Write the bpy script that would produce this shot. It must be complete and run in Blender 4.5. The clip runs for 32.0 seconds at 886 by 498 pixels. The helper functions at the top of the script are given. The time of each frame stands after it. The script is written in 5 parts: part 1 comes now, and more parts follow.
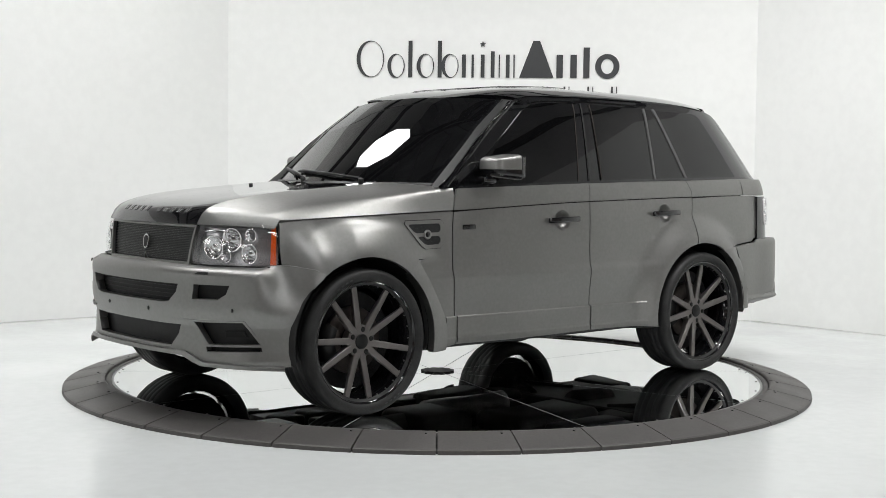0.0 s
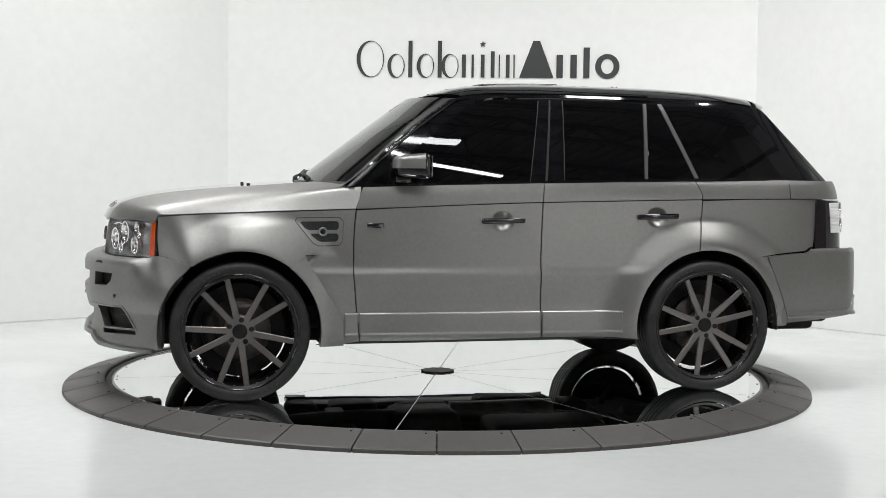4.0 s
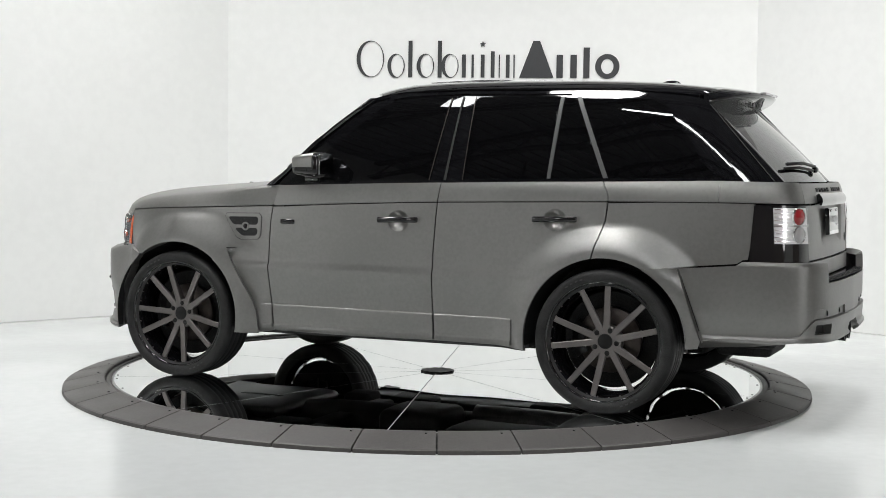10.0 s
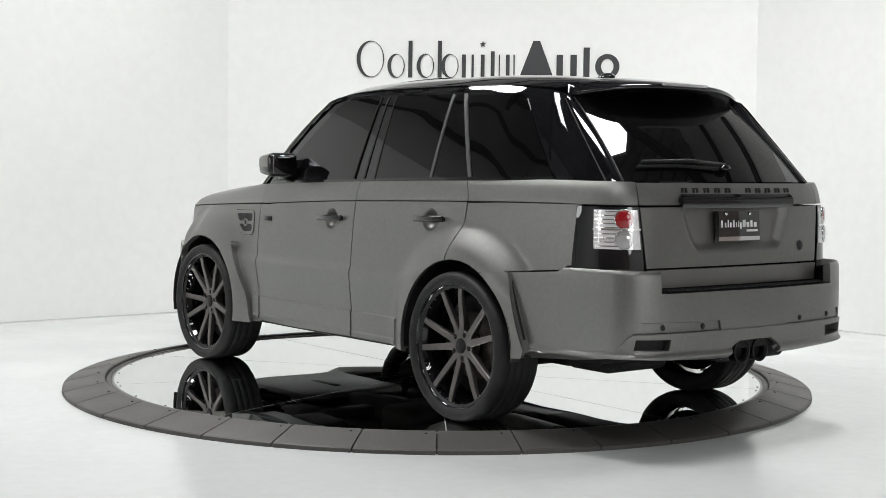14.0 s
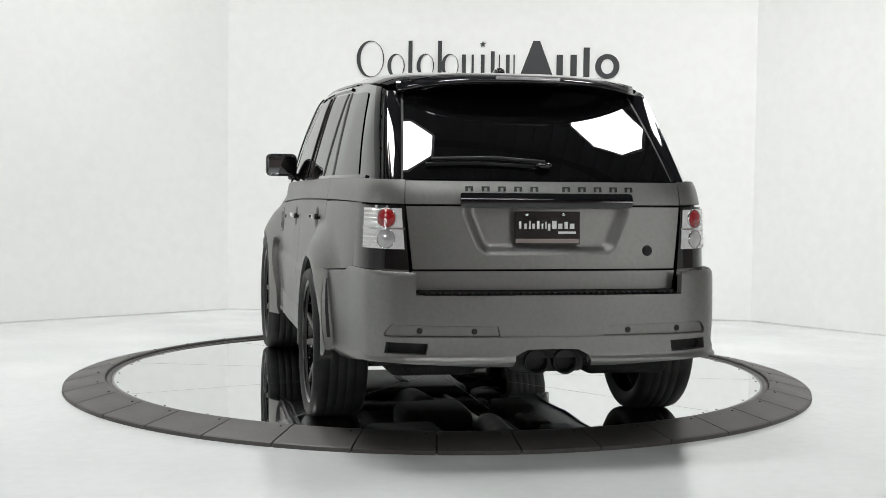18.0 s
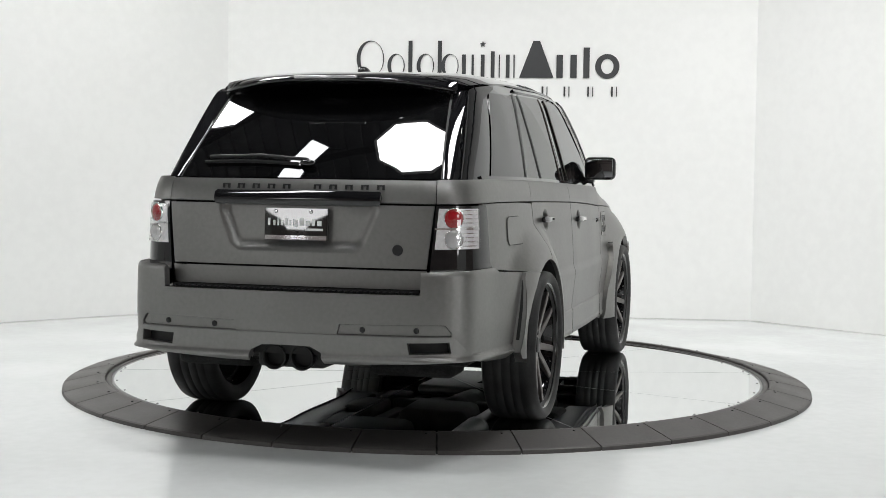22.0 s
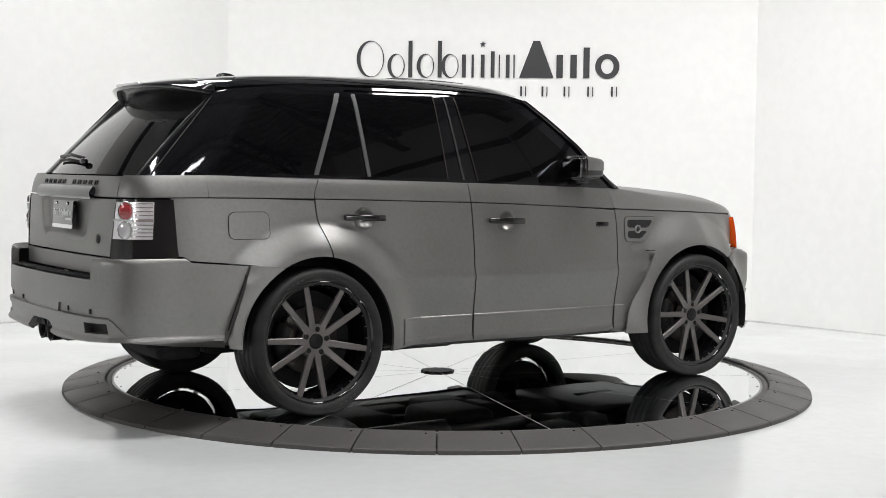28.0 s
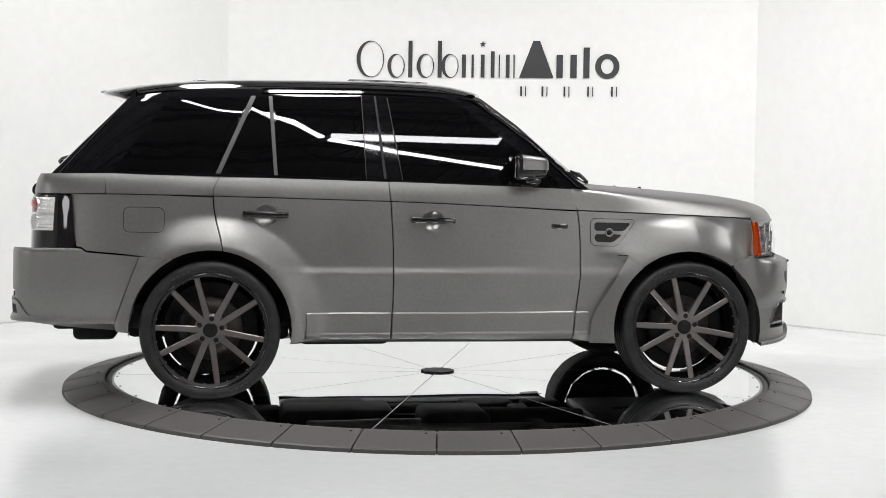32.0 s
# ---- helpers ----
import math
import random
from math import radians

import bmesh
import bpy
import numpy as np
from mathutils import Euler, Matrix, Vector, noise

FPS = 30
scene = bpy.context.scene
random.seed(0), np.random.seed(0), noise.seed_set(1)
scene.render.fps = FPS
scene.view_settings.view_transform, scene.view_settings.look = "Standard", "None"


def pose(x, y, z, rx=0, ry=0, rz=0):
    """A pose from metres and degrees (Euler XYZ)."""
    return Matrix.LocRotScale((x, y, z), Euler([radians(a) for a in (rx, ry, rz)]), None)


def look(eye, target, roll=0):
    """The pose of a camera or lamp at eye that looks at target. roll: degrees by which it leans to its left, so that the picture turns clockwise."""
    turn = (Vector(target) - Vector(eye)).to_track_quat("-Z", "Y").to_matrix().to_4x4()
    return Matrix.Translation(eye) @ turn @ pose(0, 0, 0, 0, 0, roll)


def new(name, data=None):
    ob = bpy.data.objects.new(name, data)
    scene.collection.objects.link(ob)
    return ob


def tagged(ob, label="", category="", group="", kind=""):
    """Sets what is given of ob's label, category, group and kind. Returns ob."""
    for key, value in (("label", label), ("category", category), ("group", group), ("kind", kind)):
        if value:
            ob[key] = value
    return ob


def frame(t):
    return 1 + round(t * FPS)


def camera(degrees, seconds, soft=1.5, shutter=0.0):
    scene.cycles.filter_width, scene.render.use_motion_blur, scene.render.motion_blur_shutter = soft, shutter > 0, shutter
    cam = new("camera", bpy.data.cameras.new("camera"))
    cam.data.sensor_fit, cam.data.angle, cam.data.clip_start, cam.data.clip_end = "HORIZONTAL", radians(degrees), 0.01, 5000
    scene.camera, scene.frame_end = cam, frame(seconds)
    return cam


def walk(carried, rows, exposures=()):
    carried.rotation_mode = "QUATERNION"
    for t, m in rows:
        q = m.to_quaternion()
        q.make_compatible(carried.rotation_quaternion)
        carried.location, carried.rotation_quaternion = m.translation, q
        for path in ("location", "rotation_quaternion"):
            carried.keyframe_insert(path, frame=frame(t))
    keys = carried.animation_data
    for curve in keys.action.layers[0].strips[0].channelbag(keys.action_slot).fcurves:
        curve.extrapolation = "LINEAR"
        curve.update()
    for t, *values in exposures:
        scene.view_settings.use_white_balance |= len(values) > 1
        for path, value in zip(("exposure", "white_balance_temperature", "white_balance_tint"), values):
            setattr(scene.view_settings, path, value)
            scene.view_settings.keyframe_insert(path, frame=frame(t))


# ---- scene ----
cam = camera(36.302, 32.0, 0.7)
EYE = Vector((0.0, -8.634, 1.2976))
AIM = EYE + 8.6 * Vector((math.sin(radians(0.1745)) * math.cos(radians(3.3827)), math.cos(radians(0.1745)) * math.cos(radians(3.3827)), -math.sin(radians(3.3827))))
rest = look(EYE, AIM, 0.6607)
walk(cam, [(0, rest), (32, rest)], [(0, 0.0, 6500, 10), (14.5, 0.0, 6500, 10), (20, -0.05, 6500, 10), (25, 0.0, 6500, 10), (28, 0.08, 6540, 12.5), (32, 0.10, 6540, 12.5)])

# ---- light ----
world = bpy.data.worlds.new("hall")
world.use_nodes = True
world.node_tree.nodes["Background"].inputs[0].default_value = (0.9, 0.95, 1.0, 1)
world.node_tree.nodes["Background"].inputs[1].default_value = 0.02
scene.world = world
SOFTBOX_POWER = 33.0
SIDE_POWER = 34.0
WIDE_POWER = 19.0
STAND_POWER = 5.8
TUBE_POWER = 36.0
PANEL_POWER = 18.0


# ---- materials ----
def material(name, colour, rough=0.5, metal=0.0, vary=0.08, scale=6.0, bump=0.0, bump_scale=200.0, coat=0.0, transmission=0.0, ior=1.45, emit=None, spec=0.5, aniso=0.0, rough_vary=0.0, bump_detail=4):
    m = bpy.data.materials.new(name)
    m.use_nodes = True
    nt = m.node_tree
    b = nt.nodes["Principled BSDF"]
    b.inputs["Base Color"].default_value = (*colour, 1)
    b.inputs["Roughness"].default_value = rough
    b.inputs["Metallic"].default_value = metal
    b.inputs["Coat Weight"].default_value = coat
    b.inputs["Transmission Weight"].default_value = transmission
    b.inputs["IOR"].default_value = ior
    b.inputs["Specular IOR Level"].default_value = spec
    if aniso:
        b.inputs["Anisotropic"].default_value = aniso
    if emit:
        b.inputs["Emission Color"].default_value = (*emit[0], 1)
        b.inputs["Emission Strength"].default_value = emit[1]
    if vary or bump or rough_vary:
        tc = nt.nodes.new("ShaderNodeTexCoord")
    if vary:
        big = nt.nodes.new("ShaderNodeTexNoise")
        big.inputs["Scale"].default_value = scale
        big.inputs["Detail"].default_value = 6
        fine = nt.nodes.new("ShaderNodeTexNoise")
        fine.inputs["Scale"].default_value = scale * 17
        mixn = nt.nodes.new("ShaderNodeMath")
        mixn.operation = "ADD"
        ramp = nt.nodes.new("ShaderNodeValToRGB")
        ramp.color_ramp.elements[0].position = 0.7
        ramp.color_ramp.elements[1].position = 1.0
        ramp.color_ramp.elements[0].color = (*[c * (1 - vary) for c in colour], 1)
        ramp.color_ramp.elements[1].color = (*[min(1, c * (1 + vary)) for c in colour], 1)
        half = nt.nodes.new("ShaderNodeMath")
        half.operation = "MULTIPLY"
        half.inputs[1].default_value = 0.85
        for n in (big, fine):
            nt.links.new(tc.outputs["Object"], n.inputs["Vector"])
        nt.links.new(big.outputs["Fac"], mixn.inputs[0])
        nt.links.new(fine.outputs["Fac"], mixn.inputs[1])
        nt.links.new(mixn.outputs[0], half.inputs[0])
        nt.links.new(half.outputs[0], ramp.inputs["Fac"])
        nt.links.new(ramp.outputs["Color"], b.inputs["Base Color"])
        if rough_vary:
            mr = nt.nodes.new("ShaderNodeMapRange")
            mr.inputs["From Min"].default_value, mr.inputs["From Max"].default_value = 0.35, 0.65
            mr.inputs["To Min"].default_value, mr.inputs["To Max"].default_value = rough - rough_vary, rough + rough_vary
            nt.links.new(big.outputs["Fac"], mr.inputs["Value"])
            nt.links.new(mr.outputs["Result"], b.inputs["Roughness"])
    if bump:
        bn = nt.nodes.new("ShaderNodeTexNoise")
        bn.inputs["Scale"].default_value = bump_scale
        bn.inputs["Detail"].default_value = bump_detail
        bp = nt.nodes.new("ShaderNodeBump")
        bp.inputs["Strength"].default_value = bump
        bp.inputs["Distance"].default_value = 0.002
        nt.links.new(tc.outputs["Object"], bn.inputs["Vector"])
        nt.links.new(bn.outputs["Fac"], bp.inputs["Height"])
        nt.links.new(bp.outputs["Normal"], b.inputs["Normal"])
    return m


PAINT = material("satin_grey_paint", (0.250, 0.247, 0.240), 0.41, 0.86, vary=0.04, scale=3, rough_vary=0.03)
GLOSS = material("gloss_black_paint", (0.006, 0.006, 0.007), 0.04, 0, vary=0.1, scale=4, coat=0.6)
TINT = material("tinted_glass", (0.004, 0.004, 0.0045), 0.015, 0, vary=0, spec=0.6, ior=1.5, transmission=0.3)
CHASSIS = material("underbody_black", (0.017, 0.017, 0.017), 0.6, 0.0, vary=0.4, scale=9, bump=0.2, spec=0.1)
TRIM = material("black_plastic", (0.012, 0.012, 0.013), 0.45, 0, vary=0.2, scale=20, bump=0.2)
SEAL = material("rubber_seal", (0.012, 0.012, 0.012), 0.6, 0, vary=0.2, scale=30)
RUBBER = material("tyre_rubber", (0.021, 0.021, 0.021), 0.55, 0, vary=0.3, scale=14, bump=0.3, bump_scale=90, spec=0.35)
TYREMARK = material("tyre_mark", (0.045, 0.045, 0.045), 0.6, 0, vary=0.2, scale=40)
RIMGREY = material("brushed_grey_alloy", (0.165, 0.153, 0.147), 0.40, 0.75, vary=0.06, scale=12, aniso=0.4)
DIVIDER = material("grey_divider_metal", (0.10, 0.10, 0.10), 0.42, 0.4, vary=0.06, scale=12)
LUG = material("black_steel", (0.012, 0.012, 0.012), 0.35, 0.5, vary=0.1, scale=30)
DISCIRON = material("brake_iron", (0.075, 0.064, 0.058), 0.42, 0.7, vary=0.15, scale=25, aniso=0.5)
CHROME = material("chrome", (0.85, 0.85, 0.86), 0.06, 1.0, vary=0.03, scale=10)
MIRRORGLASS = material("dark_mirror_glass", (0.25, 0.25, 0.26), 0.03, 1.0, vary=0)
SILVER = material("silver_letters", (0.5, 0.5, 0.5), 0.25, 0.9, vary=0.05, scale=30)


def clear_cover(name, gloss):
    """A thin clear sheet: mostly seen through, with a polished face."""
    m = bpy.data.materials.new(name)
    m.use_nodes = True
    nt = m.node_tree
    nt.nodes.clear()
    out, mix = nt.nodes.new("ShaderNodeOutputMaterial"), nt.nodes.new("ShaderNodeMixShader")
    clear, shine = nt.nodes.new("ShaderNodeBsdfTransparent"), nt.nodes.new("ShaderNodeBsdfGlossy")
    shine.inputs["Roughness"].default_value = 0.02
    mix.inputs[0].default_value = gloss
    nt.links.new(clear.outputs[0], mix.inputs[1])
    nt.links.new(shine.outputs[0], mix.inputs[2])
    nt.links.new(mix.outputs[0], out.inputs["Surface"])
    return m


LENS = clear_cover("clear_lens", 0.10)
LAMPGREY = material("lamp_housing_grey", (0.36, 0.36, 0.37), 0.22, 0.6, vary=0.1, scale=20)
LAMPWHITE = material("clear_tail_reflector", (0.86, 0.84, 0.85), 0.16, 0.15, vary=0.1, scale=60, bump=0.5, bump_scale=160)
AMBER = material("amber_lens", (0.66, 0.085, 0.008), 0.12, 0, vary=0.12, scale=60, coat=0.6)
RED = material("red_lens", (0.36, 0.008, 0.014), 0.06, 0, vary=0.15, scale=60, coat=0.8)
DOMEGREY = material("clear_dome", (0.62, 0.61, 0.62), 0.06, 0.5, vary=0.1, scale=50)
LAMPCHROME = material("frosted_reflector", (0.95, 0.95, 0.96), 0.05, 1.0, vary=0.1, scale=70, bump=1.0, bump_scale=60)
GRILLEBAR = material("grille_bar_grey", (0.055, 0.056, 0.055), 0.4, 0.2, vary=0.1, scale=40)
MESH = material("black_mesh", (0.02, 0.021, 0.021), 0.5, 0.2, vary=0.3, scale=60, bump=0.5, bump_scale=500)
PLATEBLACK = material("plate_black", (0.006, 0.006, 0.006), 0.03, 0, vary=0.1, scale=20, coat=1.0, ior=1.7)
WHITEPRINT = material("white_print", (0.8, 0.8, 0.8), 0.5, 0, vary=0.04, scale=20)
WALLPAINT = material("white_wall_paint", (0.80, 0.805, 0.79), 0.75, 0, vary=0.015, scale=0.7, bump=0.05, bump_scale=120)
FLOORPAINT = material("white_epoxy_floor", (0.69, 0.71, 0.705), 0.16, 0, vary=0.02, scale=0.9, rough_vary=0.05, spec=0.5)
HALLGREY = material("brown_grey_hall_paint", (0.36, 0.305, 0.285), 0.7, 0, vary=0.1, scale=1.0)
UPPERGREY = material("grey_upper_wall", (0.46, 0.455, 0.445), 0.7, 0, vary=0.08, scale=1.0)
BASEGREY = material("grey_joint_strip", (0.62, 0.62, 0.61), 0.6, 0, vary=0.12, scale=3)
DECK = material("dark_ceiling_deck", (0.12, 0.12, 0.122), 0.7, 0.1, vary=0.3, scale=2)
STEEL = material("dark_steel_joist", (0.02, 0.02, 0.021), 0.6, 0.3, vary=0.2, scale=5)
LOGOGREY = material("charcoal_lettering", (0.035, 0.036, 0.038), 0.5, 0, vary=0.08, scale=8)
MIRRORDISC = material("polished_mirror_panel", (0.80, 0.82, 0.82), 0.012, 1.0, vary=0.01, scale=3, rough_vary=0.006, bump=0.55, bump_scale=2.4, bump_detail=0)
EXHAUST = material("dull_exhaust_steel", (0.09, 0.088, 0.085), 0.45, 0.6, vary=0.3, scale=8, bump=0.2)
RINGDARK = material("grey_rubber_cover", (0.078, 0.073, 0.070), 0.48, 0.0, vary=0.08, scale=4, bump=0.25, bump_scale=160, rough_vary=0.06)
JOINT = material("pale_joint_filler", (0.42, 0.42, 0.42), 0.5, 0.0, vary=0.2, scale=25)
STEELEDGE = material("steel_edge", (0.28, 0.28, 0.28), 0.3, 0.9, vary=0.15, scale=25)
GLOW = material("softbox_cloth", (0.9, 0.9, 0.9), 0.6, 0, vary=0, emit=((0.985, 0.985, 0.975), SOFTBOX_POWER))
GLOW_SIDE = material("dim_softbox_cloth", (0.9, 0.9, 0.9), 0.6, 0, vary=0, emit=((0.985, 0.985, 0.975), SIDE_POWER))
GLOW_STAND = material("stand_softbox_cloth", (0.9, 0.9, 0.9), 0.6, 0, vary=0, emit=((0.985, 0.985, 0.985), STAND_POWER))
GLOW_WIDE = material("wide_softbox_cloth", (0.9, 0.9, 0.9), 0.6, 0, vary=0, emit=((0.985, 0.985, 0.975), WIDE_POWER))
PANEL = material("fluorescent_panel", (0.9, 0.9, 0.9), 0.4, 0, vary=0, emit=((0.97, 0.99, 1.0), PANEL_POWER))
TUBE = material("fluorescent_tube", (0.9, 0.9, 0.9), 0.4, 0, vary=0, emit=((0.97, 0.99, 1.0), TUBE_POWER))


# ---- building helpers ----
def part(name, bm, mat, parent=None, label="", smooth=True):
    me = bpy.data.meshes.new(name)
    bm.to_mesh(me)
    bm.free()
    if smooth:
        me.polygons.foreach_set("use_smooth", [True] * len(me.polygons))
    me.materials.append(mat)
    ob = new(name, me)
    ob.parent = parent
    if label:
        ob["label"] = label
    return ob


def box(lo, hi, bevel=0.0, seg=2, bm=None, m=None):
    own = bmesh.new()
    bmesh.ops.create_cube(own, size=1)
    for v in own.verts:
        v.co = Vector([lo[i] + (v.co[i] + 0.5) * (hi[i] - lo[i]) for i in range(3)])
    if bevel:
        bmesh.ops.bevel(own, geom=own.edges[:], offset=bevel, segments=seg, affect="EDGES", profile=0.5)
    if m is not None:
        own.transform(m)
    if bm is None:
        return own
    join(bm, own)
    return bm


def join(bm, other):
    me = bpy.data.meshes.new("tmp")
    other.to_mesh(me)
    other.free()
    bm.from_mesh(me)
    bpy.data.meshes.remove(me)
    return bm


def turned(profile, n=48, axis="Y"):
    """A surface of revolution: profile rows (radius, height) about an axis."""
    bm = bmesh.new()
    rings = []
    for r, h in profile:
        ring = []
        for i in range(n):
            a = 2 * math.pi * i / n
            p = (r * math.cos(a), h, r * math.sin(a)) if axis == "Y" else (r * math.cos(a), r * math.sin(a), h) if axis == "Z" else (h, r * math.cos(a), r * math.sin(a))
            ring.append(bm.verts.new(p))
        rings.append(ring)
    for a, b in zip(rings, rings[1:]):
        for i in range(n):
            bm.faces.new((a[i], a[(i + 1) % n], b[(i + 1) % n], b[i]))
    for ring, (r, h) in ((rings[0], profile[0]), (rings[-1], profile[-1])):
        if r < 0.02:
            bmesh.ops.contextual_create(bm, geom=ring)
    bmesh.ops.recalc_face_normals(bm, faces=bm.faces[:])
    return bm


def tube(points, r, n=8):
    """A round bar along points."""
    bm = bmesh.new()
    pts = [Vector(p) for p in points]
    rings = []
    for i, p in enumerate(pts):
        d = (pts[min(i + 1, len(pts) - 1)] - pts[max(i - 1, 0)]).normalized()
        a = d.orthogonal().normalized() if abs(d.z) > 0.9 else d.cross(Vector((0, 0, 1))).normalized()
        b = d.cross(a)
        rings.append([bm.verts.new(p + r * (math.cos(t) * a + math.sin(t) * b)) for t in [2 * math.pi * k / n for k in range(n)]])
    for a, b in zip(rings, rings[1:]):
        for k in range(n):
            bm.faces.new((a[k], a[(k + 1) % n], b[(k + 1) % n], b[k]))
    bm.faces.new(rings[0][::-1])
    bm.faces.new(rings[-1])
    bmesh.ops.recalc_face_normals(bm, faces=bm.faces[:])
    return bm


def lut(xs, ys):
    """A smooth curve through (xs, ys), xs rising, with no overshoot."""
    n = len(xs)
    d = [(ys[i + 1] - ys[i]) / (xs[i + 1] - xs[i]) for i in range(n - 1)]
    m = [d[0]] + [0 if d[i - 1] * d[i] <= 0 else 2 * d[i - 1] * d[i] / (d[i - 1] + d[i]) for i in range(1, n - 1)] + [d[-1]]

    def f(x):
        if x <= xs[0]:
            return ys[0] + m[0] * (x - xs[0])
        if x >= xs[-1]:
            return ys[-1] + m[-1] * (x - xs[-1])
        i = 0
        while x > xs[i + 1]:
            i += 1
        h = xs[i + 1] - xs[i]
        t = (x - xs[i]) / h
        t2, t3 = t * t, t * t * t
        return (2 * t3 - 3 * t2 + 1) * ys[i] + (t3 - 2 * t2 + t) * h * m[i] + (3 * t2 - 2 * t3) * ys[i + 1] + (t3 - t2) * h * m[i + 1]
    return f


def smoothstep(t):
    t = max(0.0, min(1.0, t))
    return t * t * (3 - 2 * t)


def clip(poly, ax, ay, bx, by):
    """The part of a polygon to the left of the line a-b."""
    out = []
    n = len(poly)
    for i in range(n):
        p, q = poly[i], poly[(i + 1) % n]
        dp = (bx - ax) * (p[1] - ay) - (by - ay) * (p[0] - ax)
        dq = (bx - ax) * (q[1] - ay) - (by - ay) * (q[0] - ax)
        if dp >= 0:
            out.append(p)
        if dp * dq < 0:
            k = dp / (dp - dq)
            out.append((p[0] + k * (q[0] - p[0]), p[1] + k * (q[1] - p[1])))
    return out


def area(poly):
    return 0.5 * sum(poly[i - 1][0] * poly[i][1] - poly[i][0] * poly[i - 1][1] for i in range(len(poly)))


def shrink(poly, g):
    """A polygon with every edge moved in by g."""
    if area(poly) < 0:
        poly = poly[::-1]
    n = len(poly)
    out = []
    for i in range(n):
        a, b, c = poly[i - 1], poly[i], poly[(i + 1) % n]
        e1 = Vector((b[0] - a[0], b[1] - a[1])).normalized()
        e2 = Vector((c[0] - b[0], c[1] - b[1])).normalized()
        n1, n2 = Vector((-e1.y, e1.x)), Vector((-e2.y, e2.x))
        k = 1 + n1.dot(n2)
        off = (n1 + n2) * (g / max(k, 0.35))
        out.append((b[0] + off.x, b[1] + off.y))
    return out


def patch(outline, fmap, step=(0.05, 0.05), holes=(), depth=0.02, flip=False, bm=None, gap=0.0):
    """A sheet over a flat outline, cut by convex holes, laid on the surface fmap(u, v); its edges turn in by depth."""
    bm = bm or bmesh.new()
    if area(outline) < 0:
        outline = outline[::-1]
    if gap:
        outline = shrink(outline, gap)
    holes = [h if area(h) > 0 else h[::-1] for h in holes]
    us, vs = [p[0] for p in outline], [p[1] for p in outline]
    nu, nv = max(1, math.ceil((max(us) - min(us)) / step[0])), max(1, math.ceil((max(vs) - min(vs)) / step[1]))
    u0, v0, du, dv = min(us), min(vs), (max(us) - min(us)) / nu, (max(vs) - min(vs)) / nv
    segs = [(l[i - 1], l[i]) for l in (outline, *holes) for i in range(len(l))]
    verts, faces, uv = {}, [], []

    def vert(p):
        key = (round(p[0], 5), round(p[1], 5))
        if key not in verts:
            verts[key] = len(uv)
            uv.append(p)
        return verts[key]
    for i in range(nu):
        a, b = u0 + i * du, u0 + (i + 1) * du
        col = clip(clip(outline, a, 1e3, a, -1e3), b, -1e3, b, 1e3)
        if len(col) < 3:
            continue
        for j in range(nv):
            c, d = v0 + j * dv, v0 + (j + 1) * dv
            cell = clip(clip(col, -1e3, c, 1e3, c), 1e3, d, -1e3, d)
            pieces = [cell] if len(cell) > 2 else []
            for h in holes:
                keep = []
                for piece in pieces:
                    left = piece
                    for k in range(len(h)):
                        p, q = h[k - 1], h[k]
                        outer = clip(left, *q, *p)
                        if len(outer) > 2 and abs(area(outer)) > 1e-7:
                            keep.append(outer)
                        left = clip(left, *p, *q)
                        if len(left) < 3:
                            break
                pieces = keep
            for piece in pieces:
                idx = []
                for p in piece:
                    k = vert(p)
                    if k not in idx:
                        idx.append(k)
                if len(idx) > 2 and abs(area([uv[k] for k in idx])) > 1e-7:
                    faces.append(idx[::-1] if flip else idx)
    co = [Vector(fmap(*p)) for p in uv]
    base = [bm.verts.new(p) for p in co]
    used = {}
    for f in faces:
        try:
            bm.faces.new([base[k] for k in f])
        except ValueError:
            continue
        for k in range(len(f)):
            e = (f[k - 1], f[k])
            key = (min(e), max(e))
            used[key] = None if key in used else e
    if depth:
        def on_edge(p):
            for a, b in segs:
                ex, ey = b[0] - a[0], b[1] - a[1]
                l2 = ex * ex + ey * ey
                if l2 < 1e-14:
                    continue
                t = max(0, min(1, ((p[0] - a[0]) * ex + (p[1] - a[1]) * ey) / l2))
                if (p[0] - a[0] - t * ex) ** 2 + (p[1] - a[1] - t * ey) ** 2 < 4e-8:
                    return True
            return False

        def inward(k):
            u, v = uv[k]
            e = 1e-3
            du_ = Vector(fmap(u + e, v)) - Vector(fmap(u - e, v))
            dv_ = Vector(fmap(u, v + e)) - Vector(fmap(u, v - e))
            n = du_.cross(dv_).normalized()
            return n if flip else -n
        top, low = {}, {}
        for e in used.values():
            if e is None or not on_edge(((uv[e[0]][0] + uv[e[1]][0]) / 2, (uv[e[0]][1] + uv[e[1]][1]) / 2)):
                continue
            for k in e:
                if k not in top:
                    w = inward(k)
                    top[k] = bm.verts.new(co[k])
                    low[k] = bm.verts.new(co[k] + w * depth)
            a, b = e
            bm.faces.new((top[b], top[a], low[a], low[b]))
    return bm


